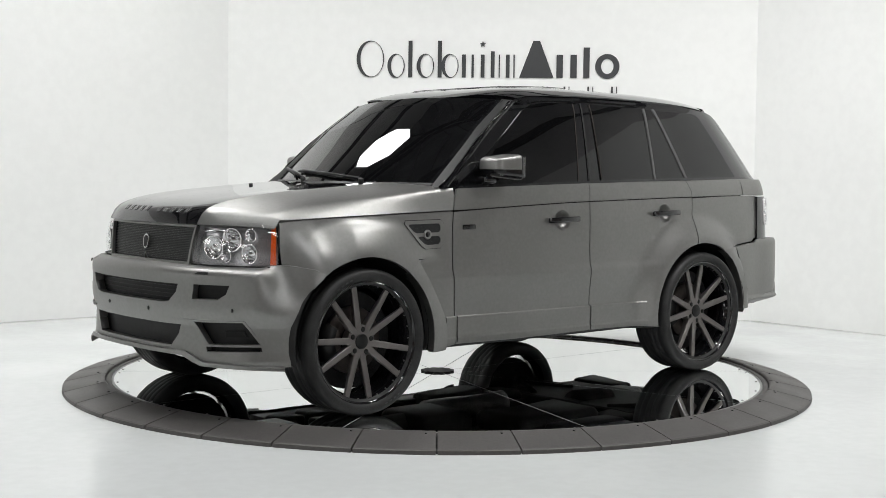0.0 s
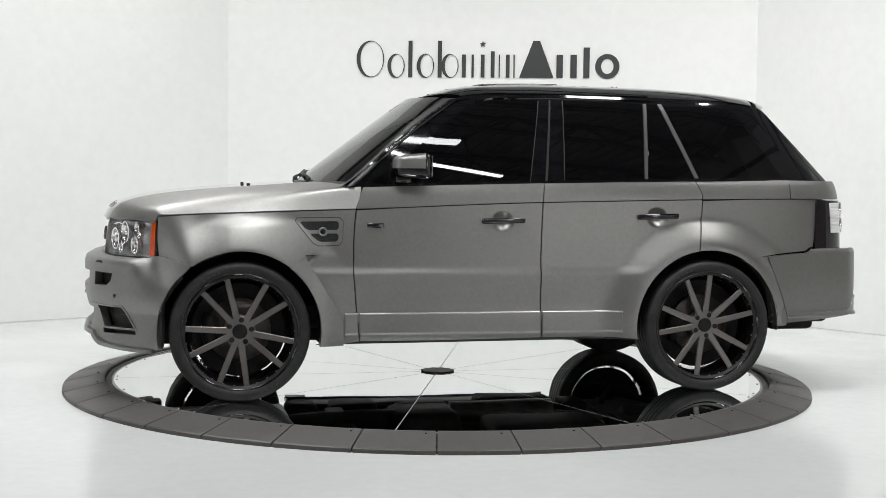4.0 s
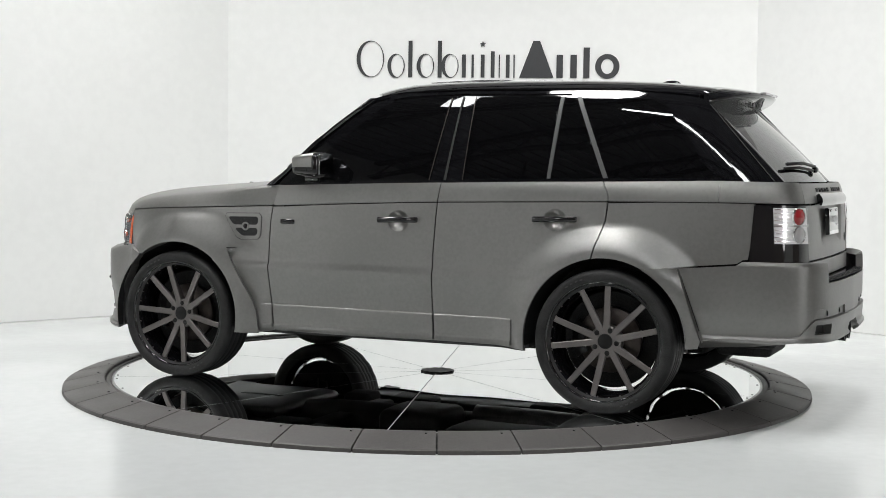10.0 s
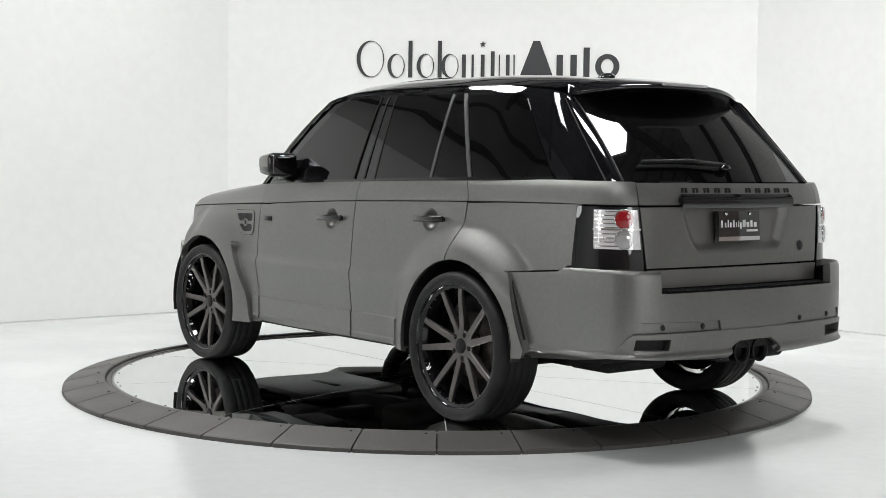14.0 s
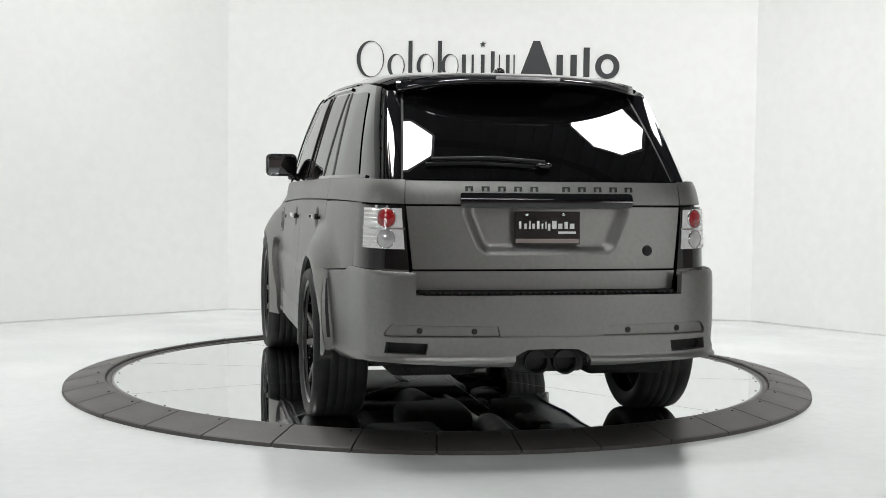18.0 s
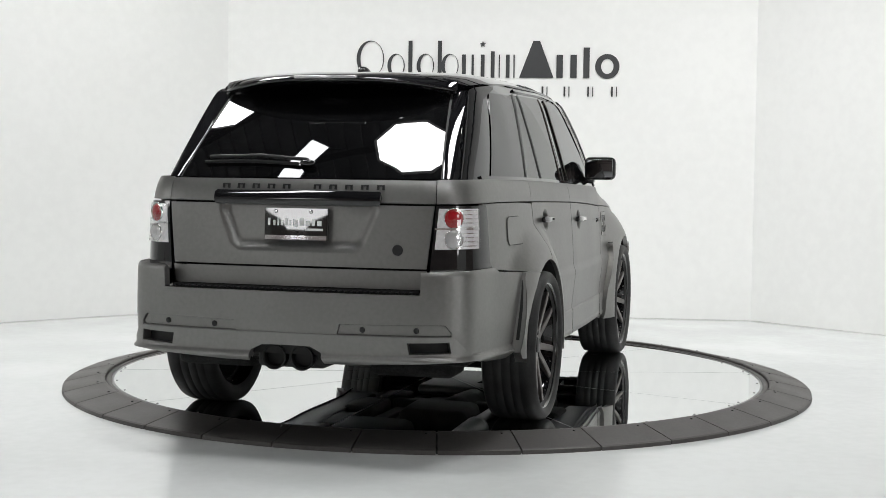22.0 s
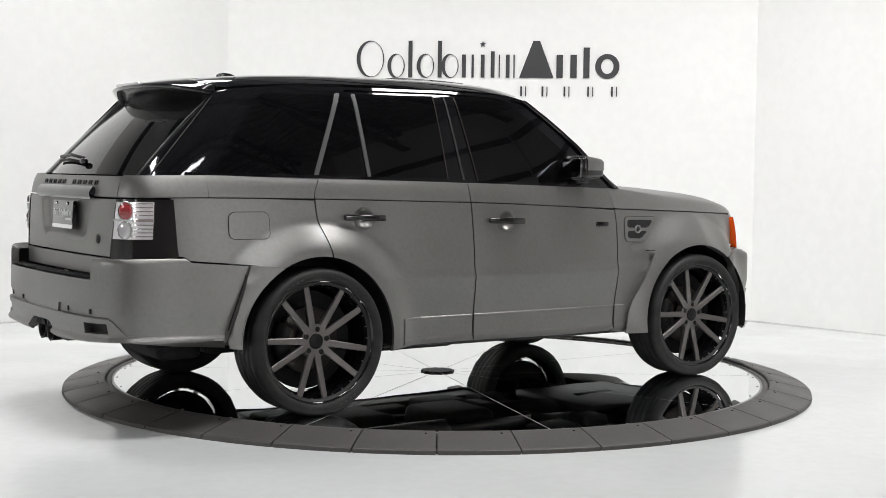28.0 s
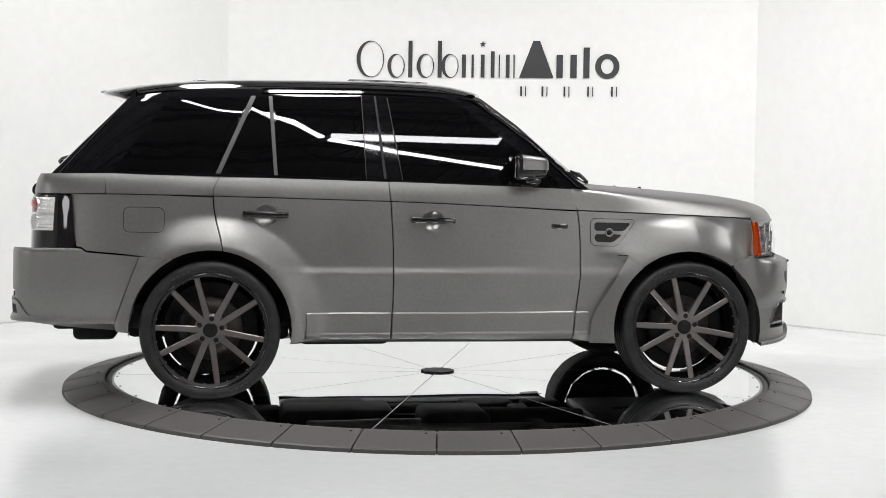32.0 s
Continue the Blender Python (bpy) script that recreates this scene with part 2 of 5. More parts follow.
def strip(points, width, height, bm=None):
    """A flat bar of that width along points, height thick, standing up from the line."""
    bm = bm or bmesh.new()
    pts = [Vector(p) for p in points]
    rows = []
    for i, p in enumerate(pts):
        d = (pts[min(i + 1, len(pts) - 1)] - pts[max(i - 1, 0)]).normalized()
        s = d.cross(Vector((0, 0, 1))).normalized() * width / 2
        rows.append([bm.verts.new(q) for q in (p - s, p + s, p + s + Vector((0, 0, height)), p - s + Vector((0, 0, height)))])
    for a, b in zip(rows, rows[1:]):
        for k in range(4):
            bm.faces.new((a[k], a[(k + 1) % 4], b[(k + 1) % 4], b[k]))
    bm.faces.new(rows[0][::-1])
    bm.faces.new(rows[-1])
    bmesh.ops.recalc_face_normals(bm, faces=bm.faces[:])
    return bm


def arc(cx, cz, r, a0, a1, n=16):
    return [(cx + r * math.cos(radians(a0 + (a1 - a0) * i / n)), cz + r * math.sin(radians(a0 + (a1 - a0) * i / n))) for i in range(n + 1)]


def circle2(cx, cz, r, n=20, rx=None):
    return [((rx or r) * math.cos(2 * math.pi * i / n) + cx, r * math.sin(2 * math.pi * i / n) + cz) for i in range(n)]


# ---- the hall ----
FLOOR_Z = -0.05
WALL_H = 3.4
ROOF_H = 6.2
CORNERS = [(-9.0, -12.0), (-9.0, -5.5), (-9.0, -1.3), (-1.99, 4.10), (2.84, 3.58), (8.0, -2.27), (8.0, -5.5), (8.0, -12.0)]


def wall(name, a, b, label, mat):
    a, b = Vector((*a, 0)), Vector((*b, 0))
    d = (b - a)
    m = Matrix.Translation(a) @ Matrix.Rotation(math.atan2(d.y, d.x), 4, "Z")
    bm = box((0, 0, FLOOR_Z - 0.1), (d.length, 0.15, WALL_H), m=m)
    return tagged(part(name, bm, mat, smooth=False), label, "wall", kind="structure")


def build_hall():
    bm = bmesh.new()
    vs = [bm.verts.new((x, y, FLOOR_Z)) for x, y in [(-10, -13), (9, -13), (9, 5.2), (-10, 5.2)]]
    vs2 = [bm.verts.new((x, y, FLOOR_Z - 0.2)) for x, y in [(-10, -13), (9, -13), (9, 5.2), (-10, 5.2)]]
    bm.faces.new(vs)
    bm.faces.new(vs2[::-1])
    for k in range(4):
        bm.faces.new((vs[k - 1], vs2[k - 1], vs2[k], vs[k]))
    bmesh.ops.recalc_face_normals(bm, faces=bm.faces[:])
    tagged(part("floor", bm, FLOORPAINT, smooth=False), "glossy white epoxy-painted showroom floor", "floor", kind="structure")
    names = ["wall_west_far", "wall_west", "wall_north_west", "wall_north", "wall_north_east", "wall_east", "wall_east_dark", "wall_south"]
    for i, n in enumerate(names):
        dark = i in (5, 7)
        wall(n, CORNERS[i], CORNERS[(i + 1) % 8], "plain grey hall wall" if dark else "plain matt white painted studio wall", HALLGREY if dark else WALLPAINT)
    for i in range(6):
        a, b = Vector((*CORNERS[i], 0)), Vector((*CORNERS[i + 1], 0))
        d = b - a
        m = Matrix.Translation(a) @ Matrix.Rotation(math.atan2(d.y, d.x), 4, "Z")
        tagged(part("baseboard", box((0.01, -0.006, FLOOR_Z + 0.001), (d.length - 0.01, -0.001, FLOOR_Z + 0.010), m=m), BASEGREY, smooth=False), "thin grey joint strip at the foot of the wall", "baseboard", kind="structure")
    # grey upper walls with dark girts, then the deck with ribs and joists
    for i in range(8):
        bm = bmesh.new()
        a, b = Vector((*CORNERS[i], 0)), Vector((*CORNERS[(i + 1) % 8], 0))
        d = b - a
        m = Matrix.Translation(a) @ Matrix.Rotation(math.atan2(d.y, d.x), 4, "Z")
        box((0, 0.02, WALL_H), (d.length, 0.13, ROOF_H), bm=bm, m=m)
        upper = tagged(part("upper_wall", bm, HALLGREY if i in (6, 7) else UPPERGREY, smooth=False), "plain grey upper wall above the white studio wall", "wall", kind="structure")
        for z in (4.15, 5.1):
            part("girt", box((0.05, -0.06, z), (d.length - 0.05, 0.018, z + 0.13), m=m), STEEL, upper, smooth=False)
    bm = bmesh.new()
    box((-10, -13, ROOF_H), (9, 5.2, ROOF_H + 0.2), bm=bm)
    x = -8.8
    while x < 7.9:
        box((x, -12, ROOF_H - 0.06), (x + 0.12, 4.2, ROOF_H), bm=bm)
        x += 0.3
    tagged(part("ceiling", bm, DECK, smooth=False), "dark ribbed metal ceiling deck", "ceiling", kind="structure")
    for k, y in enumerate((-10.5, -8.4, -6.3, -4.2, -2.1, 0.0, 2.1)):
        bm = box((-8.9, y - 0.08, ROOF_H - 0.16), (7.9, y + 0.08, ROOF_H - 0.07))
        box((-8.9, y - 0.08, ROOF_H - 0.62), (7.9, y + 0.08, ROOF_H - 0.56), bm=bm)
        for j in range(28):
            xa = -8.9 + j * 0.6
            m = Matrix.Translation((xa + 0.3, y, ROOF_H - 0.36)) @ Matrix.Rotation(radians(40 if j % 2 else -40), 4, "Y")
            box((-0.36, -0.02, -0.02), (0.36, 0.02, 0.02), bm=bm, m=m)
        tagged(part("roof_joist", bm, STEEL, smooth=False), "dark painted open-web steel roof joist", "joist", group="roof joists")


build_hall()


# ---- lamps ----
def softbox(m, size, cloth):
    base = tagged(new("octagonal_softbox"), "octagonal white studio softbox hanging overhead", "softbox", group="softboxes")
    bm = bmesh.new()
    rim = [bm.verts.new((0.48 * math.cos(radians(22.5 + 45 * k)), 0.48 * math.sin(radians(22.5 + 45 * k)), 0)) for k in range(8)]
    bm.faces.new(rim[::-1])
    part("diffuser", bm, cloth, base, "glowing white cloth", smooth=False)
    bm = bmesh.new()
    a = [bm.verts.new((0.51 * math.cos(radians(22.5 + 45 * k)), 0.51 * math.sin(radians(22.5 + 45 * k)), -0.02)) for k in range(8)]
    b = [bm.verts.new((0.16 * math.cos(radians(22.5 + 45 * k)), 0.16 * math.sin(radians(22.5 + 45 * k)), 0.42)) for k in range(8)]
    for k in range(8):
        bm.faces.new((a[k - 1], a[k], b[k], b[k - 1]))
    bm.faces.new(b)
    part("shell", bm, TRIM, base, "black cloth shell", smooth=False)
    part("stem", box((-0.02, -0.02, 0.42), (0.02, 0.02, ROOF_H - 4.4 - 0.03)), TRIM, base, smooth=False)
    base.matrix_basis = m @ Matrix.Diagonal((*size, 1, 1))
    return base


def tube_light(a, b, width=0.14):
    a, b = Vector(a), Vector(b)
    d = b - a
    base = tagged(new("strip_light"), "long white fluorescent strip light under the dark ceiling", "strip light", group="strip lights")
    part("housing", box((0, -width / 2 - 0.02, 0.02), (d.length, width / 2 + 0.02, 0.08)), TRIM, base, smooth=False)
    part("tube", box((0.02, -width / 2, -0.02), (d.length - 0.02, width / 2, 0.02)), TUBE if width < 0.2 else PANEL, base, smooth=False)
    for k in (0.15, 0.85):
        part("hanger", box((d.length * k - 0.01, -0.01, 0.08), (d.length * k + 0.01, 0.01, ROOF_H - 0.02 - a.z)), TRIM, base, smooth=False)
    base.matrix_basis = Matrix.Translation(a) @ Matrix.Rotation(math.atan2(d.y, d.x), 4, "Z")
    return base


for x, y, z, r, k, cloth in ((-0.45, -2.18, 4.4, 0, (1.0, 1.0), GLOW), (2.15, -1.05, 4.4, 10, (1.15, 1.15), GLOW_SIDE), (-2.6, -0.1, 4.4, 11, (1.15, 1.15), GLOW_SIDE), (-2.06, 2.2, 4.4, 22, (0.68, 1.45), GLOW_WIDE)):
    softbox(pose(x, y, z, 0, 0, r), k, cloth)


def stand_light(x, y, z, size):
    """An octagonal softbox on a floor stand, turned to the turntable."""
    base = tagged(new("softbox_on_stand"), "white octagonal softbox on a black tripod stand", "softbox", group="standing softboxes")
    face = look((0, 0, z - FLOOR_Z), (-x, -y, 1.0 - FLOOR_Z))
    ring = [(math.cos(radians(22.5 + 45 * k)), math.sin(radians(22.5 + 45 * k))) for k in range(8)]
    bm = bmesh.new()
    bm.faces.new([bm.verts.new((size * a, size * b, 0)) for a, b in ring])
    bm.transform(face)
    part("diffuser", bm, GLOW_STAND, base, "glowing white cloth", smooth=False)
    bm = bmesh.new()
    o = [bm.verts.new((1.04 * size * a, 1.04 * size * b, -0.01)) for a, b in ring]
    i = [bm.verts.new((0.2 * a, 0.2 * b, 0.5)) for a, b in ring]
    for k in range(8):
        bm.faces.new((o[k - 1], o[k], i[k], i[k - 1]))
    bm.faces.new(i)
    bm.transform(face)
    part("shell", bm, TRIM, base, "black cloth shell", smooth=False)
    back = face @ Vector((0, 0, 0.45))
    part("pole", tube([(back.x, back.y, 0.01), (back.x, back.y, 1.0), (back.x, back.y, back.z)], 0.018), TRIM, base)
    for k in range(3):
        a = radians(120 * k + 20)
        part("leg", tube([(back.x, back.y, 0.45), (back.x + 0.28 * math.cos(a), back.y + 0.28 * math.sin(a), 0.22), (back.x + 0.5 * math.cos(a), back.y + 0.5 * math.sin(a), 0.012)], 0.012), TRIM, base)
    base.matrix_basis = pose(x, y, FLOOR_Z)


stand_light(5.4, -8.1, 1.95, 0.85)
stand_light(-5.0, -8.0, 1.95, 0.56)
stand_light(-7.4, -3.6, 2.35, 0.7)


def wall_fill(eye, aim, watts):
    """A small spot, added out of view to brighten the white walls."""
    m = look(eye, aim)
    base = tagged(new("fill_spot"), "added black fill spotlight under the ceiling aimed at the wall", "spotlight", group="track spots")
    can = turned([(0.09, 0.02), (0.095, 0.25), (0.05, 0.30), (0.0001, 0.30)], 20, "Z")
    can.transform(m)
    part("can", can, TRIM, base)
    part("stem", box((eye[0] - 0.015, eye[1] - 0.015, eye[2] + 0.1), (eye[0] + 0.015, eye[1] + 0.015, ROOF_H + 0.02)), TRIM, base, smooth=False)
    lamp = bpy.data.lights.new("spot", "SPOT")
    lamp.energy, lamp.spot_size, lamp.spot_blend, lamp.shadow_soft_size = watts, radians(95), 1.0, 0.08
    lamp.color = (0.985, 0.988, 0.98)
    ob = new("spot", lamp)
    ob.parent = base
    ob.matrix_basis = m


wall_fill((-5.0, -2.6, 5.4), (-5.7, 0.4, -0.2), 280)
wall_fill((-1.3, -0.9, 5.4), (-0.9, 4.0, 0.6), 55)
wall_fill((1.7, -0.9, 5.4), (1.8, 3.7, 0.9), 500)
wall_fill((4.2, -1.9, 5.4), (3.7, 2.4, 0.2), 365)
# Two more added spots brighten unseen side walls that the car reflects.
wall_fill((5.4, -8.6, 5.4), (7.6, -9.4, 0.3), 700)
wall_fill((-6.2, -7.6, 5.4), (-8.8, -8.4, 0.3), 450)
tube_light((-1.75, -4.2, 5.0), (0.32, -6.35, 5.0), 0.08)
tube_light((0.4, -6.42, 5.0), (3.9, -7.55, 5.0), 0.08)
tube_light((0.4, -6.3, 5.0), (2.65, -6.05, 5.0), 0.2)
tube_light((-2.75, -2.72, 4.4), (-1.6, -1.8, 4.4), 0.3)


# ---- writing on the wall, as plain shapes ----
def slab(outline):
    """A thin upright plate over an outline of (x, z)."""
    bm = bmesh.new()
    back = [bm.verts.new((x, -0.001, z)) for x, z in outline]
    front = [bm.verts.new((x, -0.013, z)) for x, z in outline]
    n = len(outline)
    bm.faces.new(front)
    bm.faces.new(back[::-1])
    for i in range(n):
        bm.faces.new((front[i], back[i], back[(i + 1) % n], front[(i + 1) % n]))
    bmesh.ops.recalc_face_normals(bm, faces=bm.faces)
    return bm


def oval(cx, cz, rx, rz, n=40, start=0.0, sweep=2 * math.pi):
    return [(cx + rx * math.cos(start + sweep * i / n), cz + rz * math.sin(start + sweep * i / n)) for i in range(n)]


def hoop(cx, cz, rx, rz, left, right, flat):
    """A plate ring whose left and right limbs differ in width."""
    bm = bmesh.new()
    out = oval(cx, cz, rx, rz)
    inn = oval(cx + (left - right) / 2, cz, rx - (left + right) / 2, rz - flat)
    rows = [[bm.verts.new((x, y, z)) for x, z in ring] for ring, y in ((out, -0.001), (out, -0.013), (inn, -0.013), (inn, -0.001))]
    n = len(out)
    for k in range(4):
        p, q = rows[k], rows[(k + 1) % 4]
        for i in range(n):
            bm.faces.new((p[i], p[(i + 1) % n], q[(i + 1) % n], q[i]))
    bmesh.ops.recalc_face_normals(bm, faces=bm.faces)
    return bm


def wall_stems():
    a, b = Vector((-1.99, 4.10, 0)), Vector((2.84, 3.58, 0))
    m = Matrix.Translation(a) @ Matrix.Rotation(math.atan2(b.y - a.y, b.x - a.x), 4, "Z")
    sign = tagged(new("wall_sign"), "dark charcoal sign of plain rings and stems on the white wall", "sign")
    lo, mid, hi = 2.14, 2.350, 2.475

    def plate(name, bm):
        part(name, bm, LOGOGREY, sign, smooth=False)

    def mark(x0, x1, z0, z1):
        plate("stem", box((x0, -0.013, z0), (x1, -0.001, z1)))

    # slim row: thin rings and uprights
    plate("ring", hoop(1.345, 2.307, 0.128, 0.168, 0.034, 0.008, 0.007))
    for x in (1.585, 1.858, 2.085):
        plate("ring", hoop(x, 2.246, 0.080, 0.110, 0.033, 0.008, 0.007))
    for x, w, top in ((1.700, 0.036, hi), (1.973, 0.036, hi), (2.196, 0.036, mid), (2.285, 0.020, mid), (2.370, 0.034, mid), (2.462, 0.034, mid + 0.03), (2.535, 0.010, mid), (2.600, 0.034, mid), (2.670, 0.010, mid)):
        mark(x, x + w, lo, top)
    plate("star", slab([(2.387 + r * math.sin(i * math.pi / 5), 2.444 + r * math.cos(i * math.pi / 5)) for i, r in enumerate((0.030, 0.012) * 5)]))
    # heavy row: a triangle, uprights and a thick ring
    plate("triangle", slab([(2.722, lo), (3.036, lo), (2.910, hi), (2.848, hi)]))
    for x, w, top in ((3.062, 0.058, mid), (3.188, 0.058, mid), (3.306, 0.056, mid + 0.066)):
        mark(x, x + w, lo, top)
    plate("ring", hoop(3.522, 2.246, 0.110, 0.112, 0.054, 0.054, 0.044))
    # small widely spaced row
    for x in (2.735, 2.93, 3.13, 3.345, 3.56):
        mark(x, x + 0.016, 1.972, 2.062)
        mark(x + 0.045, x + 0.053, 1.972, 2.062)
    sign.matrix_basis = m


wall_stems()

# ---- turntable ----
DISC_R = 2.035


def build_turntable():
    disc = tagged(new("turntable_disc"), "round polished mirror-panelled turntable floor with radial joints", "turntable")
    for k in range(10):
        a0, a1 = 36 * k, 36 * (k + 1)
        g = 0.0028
        ring = []
        for i in range(13):
            a = radians(a0 + (a1 - a0) * i / 12)
            ring.append((DISC_R * math.cos(a), DISC_R * math.sin(a)))
        inner = [(0.06 * math.cos(radians(a1 - 36 * i / 4)), 0.06 * math.sin(radians(a1 - 36 * i / 4))) for i in range(5)]
        poly = shrink(ring + inner, g)
        bm = bmesh.new()
        f = bm.faces.new([bm.verts.new((x, y, 0)) for x, y in poly])
        r = bmesh.ops.extrude_face_region(bm, geom=[f])
        for v in r["geom"]:
            if isinstance(v, bmesh.types.BMVert):
                v.co.z = -0.011
        bmesh.ops.recalc_face_normals(bm, faces=bm.faces[:])
        part("mirror_panel", bm, MIRRORDISC, disc, smooth=False)
    part("deck", turned([(0.01, -0.003), (DISC_R - 0.014, -0.003), (DISC_R + 0.002, -0.014), (DISC_R + 0.002, -0.045), (0.01, -0.045)], 72, "Z"), JOINT, disc, "metal deck under the panels", smooth=False)
    part("edge_band", turned([(DISC_R - 0.012, 0.001), (DISC_R + 0.002, 0.001), (DISC_R + 0.002, -0.02)], 120, "Z"), STEELEDGE, disc, "thin bright metal edge")
    bm = bmesh.new()
    prof = []
    for i in range(48):
        a = 2 * math.pi * i / 48
        prof.append(((0.108 if i % 4 < 2 else 0.098) * math.cos(a), (0.108 if i % 4 < 2 else 0.098) * math.sin(a)))
    f = bm.faces.new([bm.verts.new((x, y, 0.009)) for x, y in prof])
    r = bmesh.ops.extrude_face_region(bm, geom=[f])
    for v in r["geom"]:
        if isinstance(v, bmesh.types.BMVert):
            v.co.z = 0.0
    bmesh.ops.recalc_face_normals(bm, faces=bm.faces[:])
    part("centre_boss", bm, TRIM, disc, "black notched centre cap", smooth=False)
    for k in range(10):
        for j in (-16.0, -5.3, 5.3, 16.0):
            a = radians(36 * k + 18 + j)
            part("screw", turned([(0.0001, 0.004), (0.006, 0.003), (0.007, 0.0)], 8, "Z"), STEELEDGE, disc).location = (2.005 * math.cos(a), 2.005 * math.sin(a), 0)
    ring = tagged(new("turntable_surround"), "dark grey rubber ramp ring round the mirror turntable", "ramp ring")
    # one segment, ten degrees wide, shared by all
    bm = bmesh.new()
    sec = [(2.075, -0.05), (2.075, 0.014), (2.083, 0.019), (2.10, 0.019), (2.315, -0.026), (2.325, -0.031), (2.328, -0.05)]
    rows = []
    g = radians(0.11)
    for i in range(7):
        a = g + (radians(10) - 2 * g) * i / 6
        rows.append([bm.verts.new((r * math.cos(a), r * math.sin(a), z)) for r, z in sec])
    for p, q in zip(rows, rows[1:]):
        for k in range(len(sec) - 1):
            bm.faces.new((p[k], p[k + 1], q[k + 1], q[k]))
    bm.faces.new(rows[0])
    bm.faces.new(rows[-1][::-1])
    bmesh.ops.recalc_face_normals(bm, faces=bm.faces[:])
    first = part("segment", bm, RINGDARK, ring, smooth=False)
    for k in range(1, 36):
        ob = new("segment", first.data)
        ob.parent = ring
        ob.matrix_basis = pose(0, 0, 0, 0, 0, 10 * k)
    part("inner_flange", turned([(DISC_R + 0.006, -0.05), (DISC_R + 0.006, 0.002), (2.068, 0.004), (2.068, -0.05)], 120, "Z"), RINGDARK, ring, "grey inner flange")
    part("bedding", turned([(2.072, -0.05), (2.072, -0.01), (2.30, -0.04), (2.30, -0.05)], 120, "Z"), SEAL, ring)
    screw = bpy.data.meshes.new("screw")
    sb = turned([(0.0001, 0.002), (0.006, 0.001), (0.007, -0.004)], 8, "Z")
    sb.to_mesh(screw)
    sb.free()
    screw.materials.append(LUG)
    for k in range(36):
        a = radians(10 * k + 8.6)
        ob = new("screw", screw)
        ob.parent = ring
        ob.matrix_basis = pose(2.125 * math.cos(a), 2.125 * math.sin(a), 0.0165)
    return disc


disc = build_turntable()
# ---- the car: surfaces (x forward, y to its left, z up) ----
HUB_F, HUB_R, HUB_Z = 1.321, -1.425, 0.388
ARCH = 0.445
plan_off = lut([-2.45, -2.3, -2.2, -2.0, -1.6, -1.0, -0.4, 0.2, 0.7, 1.2, 1.6, 1.766, 1.85, 2.0], [-0.21, -0.128, -0.095, -0.060, -0.030, -0.010, 0, 0, -0.012, -0.039, -0.078, -0.105, -0.128, -0.18])
side_prof = lut([0.25, 0.30, 0.34, 0.36, 0.455, 0.475, 0.49, 0.60, 0.692, 0.698, 0.702, 0.741, 0.745, 0.752, 1.0, 1.10, 1.16, 1.22, 1.28], [0.88, 0.915, 0.934, 0.937, 0.940, 0.939, 0.938, 0.948, 0.9576, 0.958, 0.9572, 0.9450, 0.9443, 0.944, 0.930, 0.921, 0.914, 0.898, 0.865])
crease_z = lut([-2.4, -2.17, -0.417, 0.68, 1.2, 1.78, 1.9], [1.141, 1.141, 1.112, 1.067, 1.048, 1.022, 1.014])
belt_z = lut([-2.4, -2.17, -1.36, -0.4, 0.63, 0.9], [1.258, 1.257, 1.247, 1.224, 1.193, 1.182])
corner_y = lut([1.44, 1.58, 1.65, 1.70, 1.765, 1.80], [1.004, 0.998, 0.962, 0.906, 0.839, 0.826])


def ease(t):
    return 0.6 * max(0.0, min(1.0, t)) + 0.4 * smoothstep(t)


def base_side(x, z):
    return side_prof(z) + plan_off(x)


def side_y(x, z, flare=False):
    y = base_side(x, z)
    for hx, lip, reach, width in ((HUB_F, 1.005, 0.69, 0.235), (HUB_R, 1.0, 0.64, 0.17)):
        r = math.hypot(x - hx, z - HUB_Z) + 0.30 * max(0.0, x - 1.38) + 0.2 * max(0.0, x - 1.62)
        if r < reach:
            rise = (lip - y) * ease((reach - r) / width) * smoothstep((1.07 - z) / 0.10)
            if 0.6 < x < 1.12 and z < 0.815 and not flare:
                # under the bolted-on flare the skin lies deeper, below a short ledge
                inside = 0.967 + (0.805 - z) * 1.2 - x
                rise *= 1 - 0.70 * smoothstep((inside - 0.025) / 0.035) * smoothstep((0.815 - z) / 0.014)
            y += rise
    if x > 1.44 and z < 1.03:
        y += max(0.0, corner_y(x) - y) * smoothstep((x - 1.44) / 0.20) * ease((1.03 - z) / 0.28)
    return y


def side_map(s, off=0.0):
    return lambda x, z: (x, s * (side_y(x, z) + off), z)


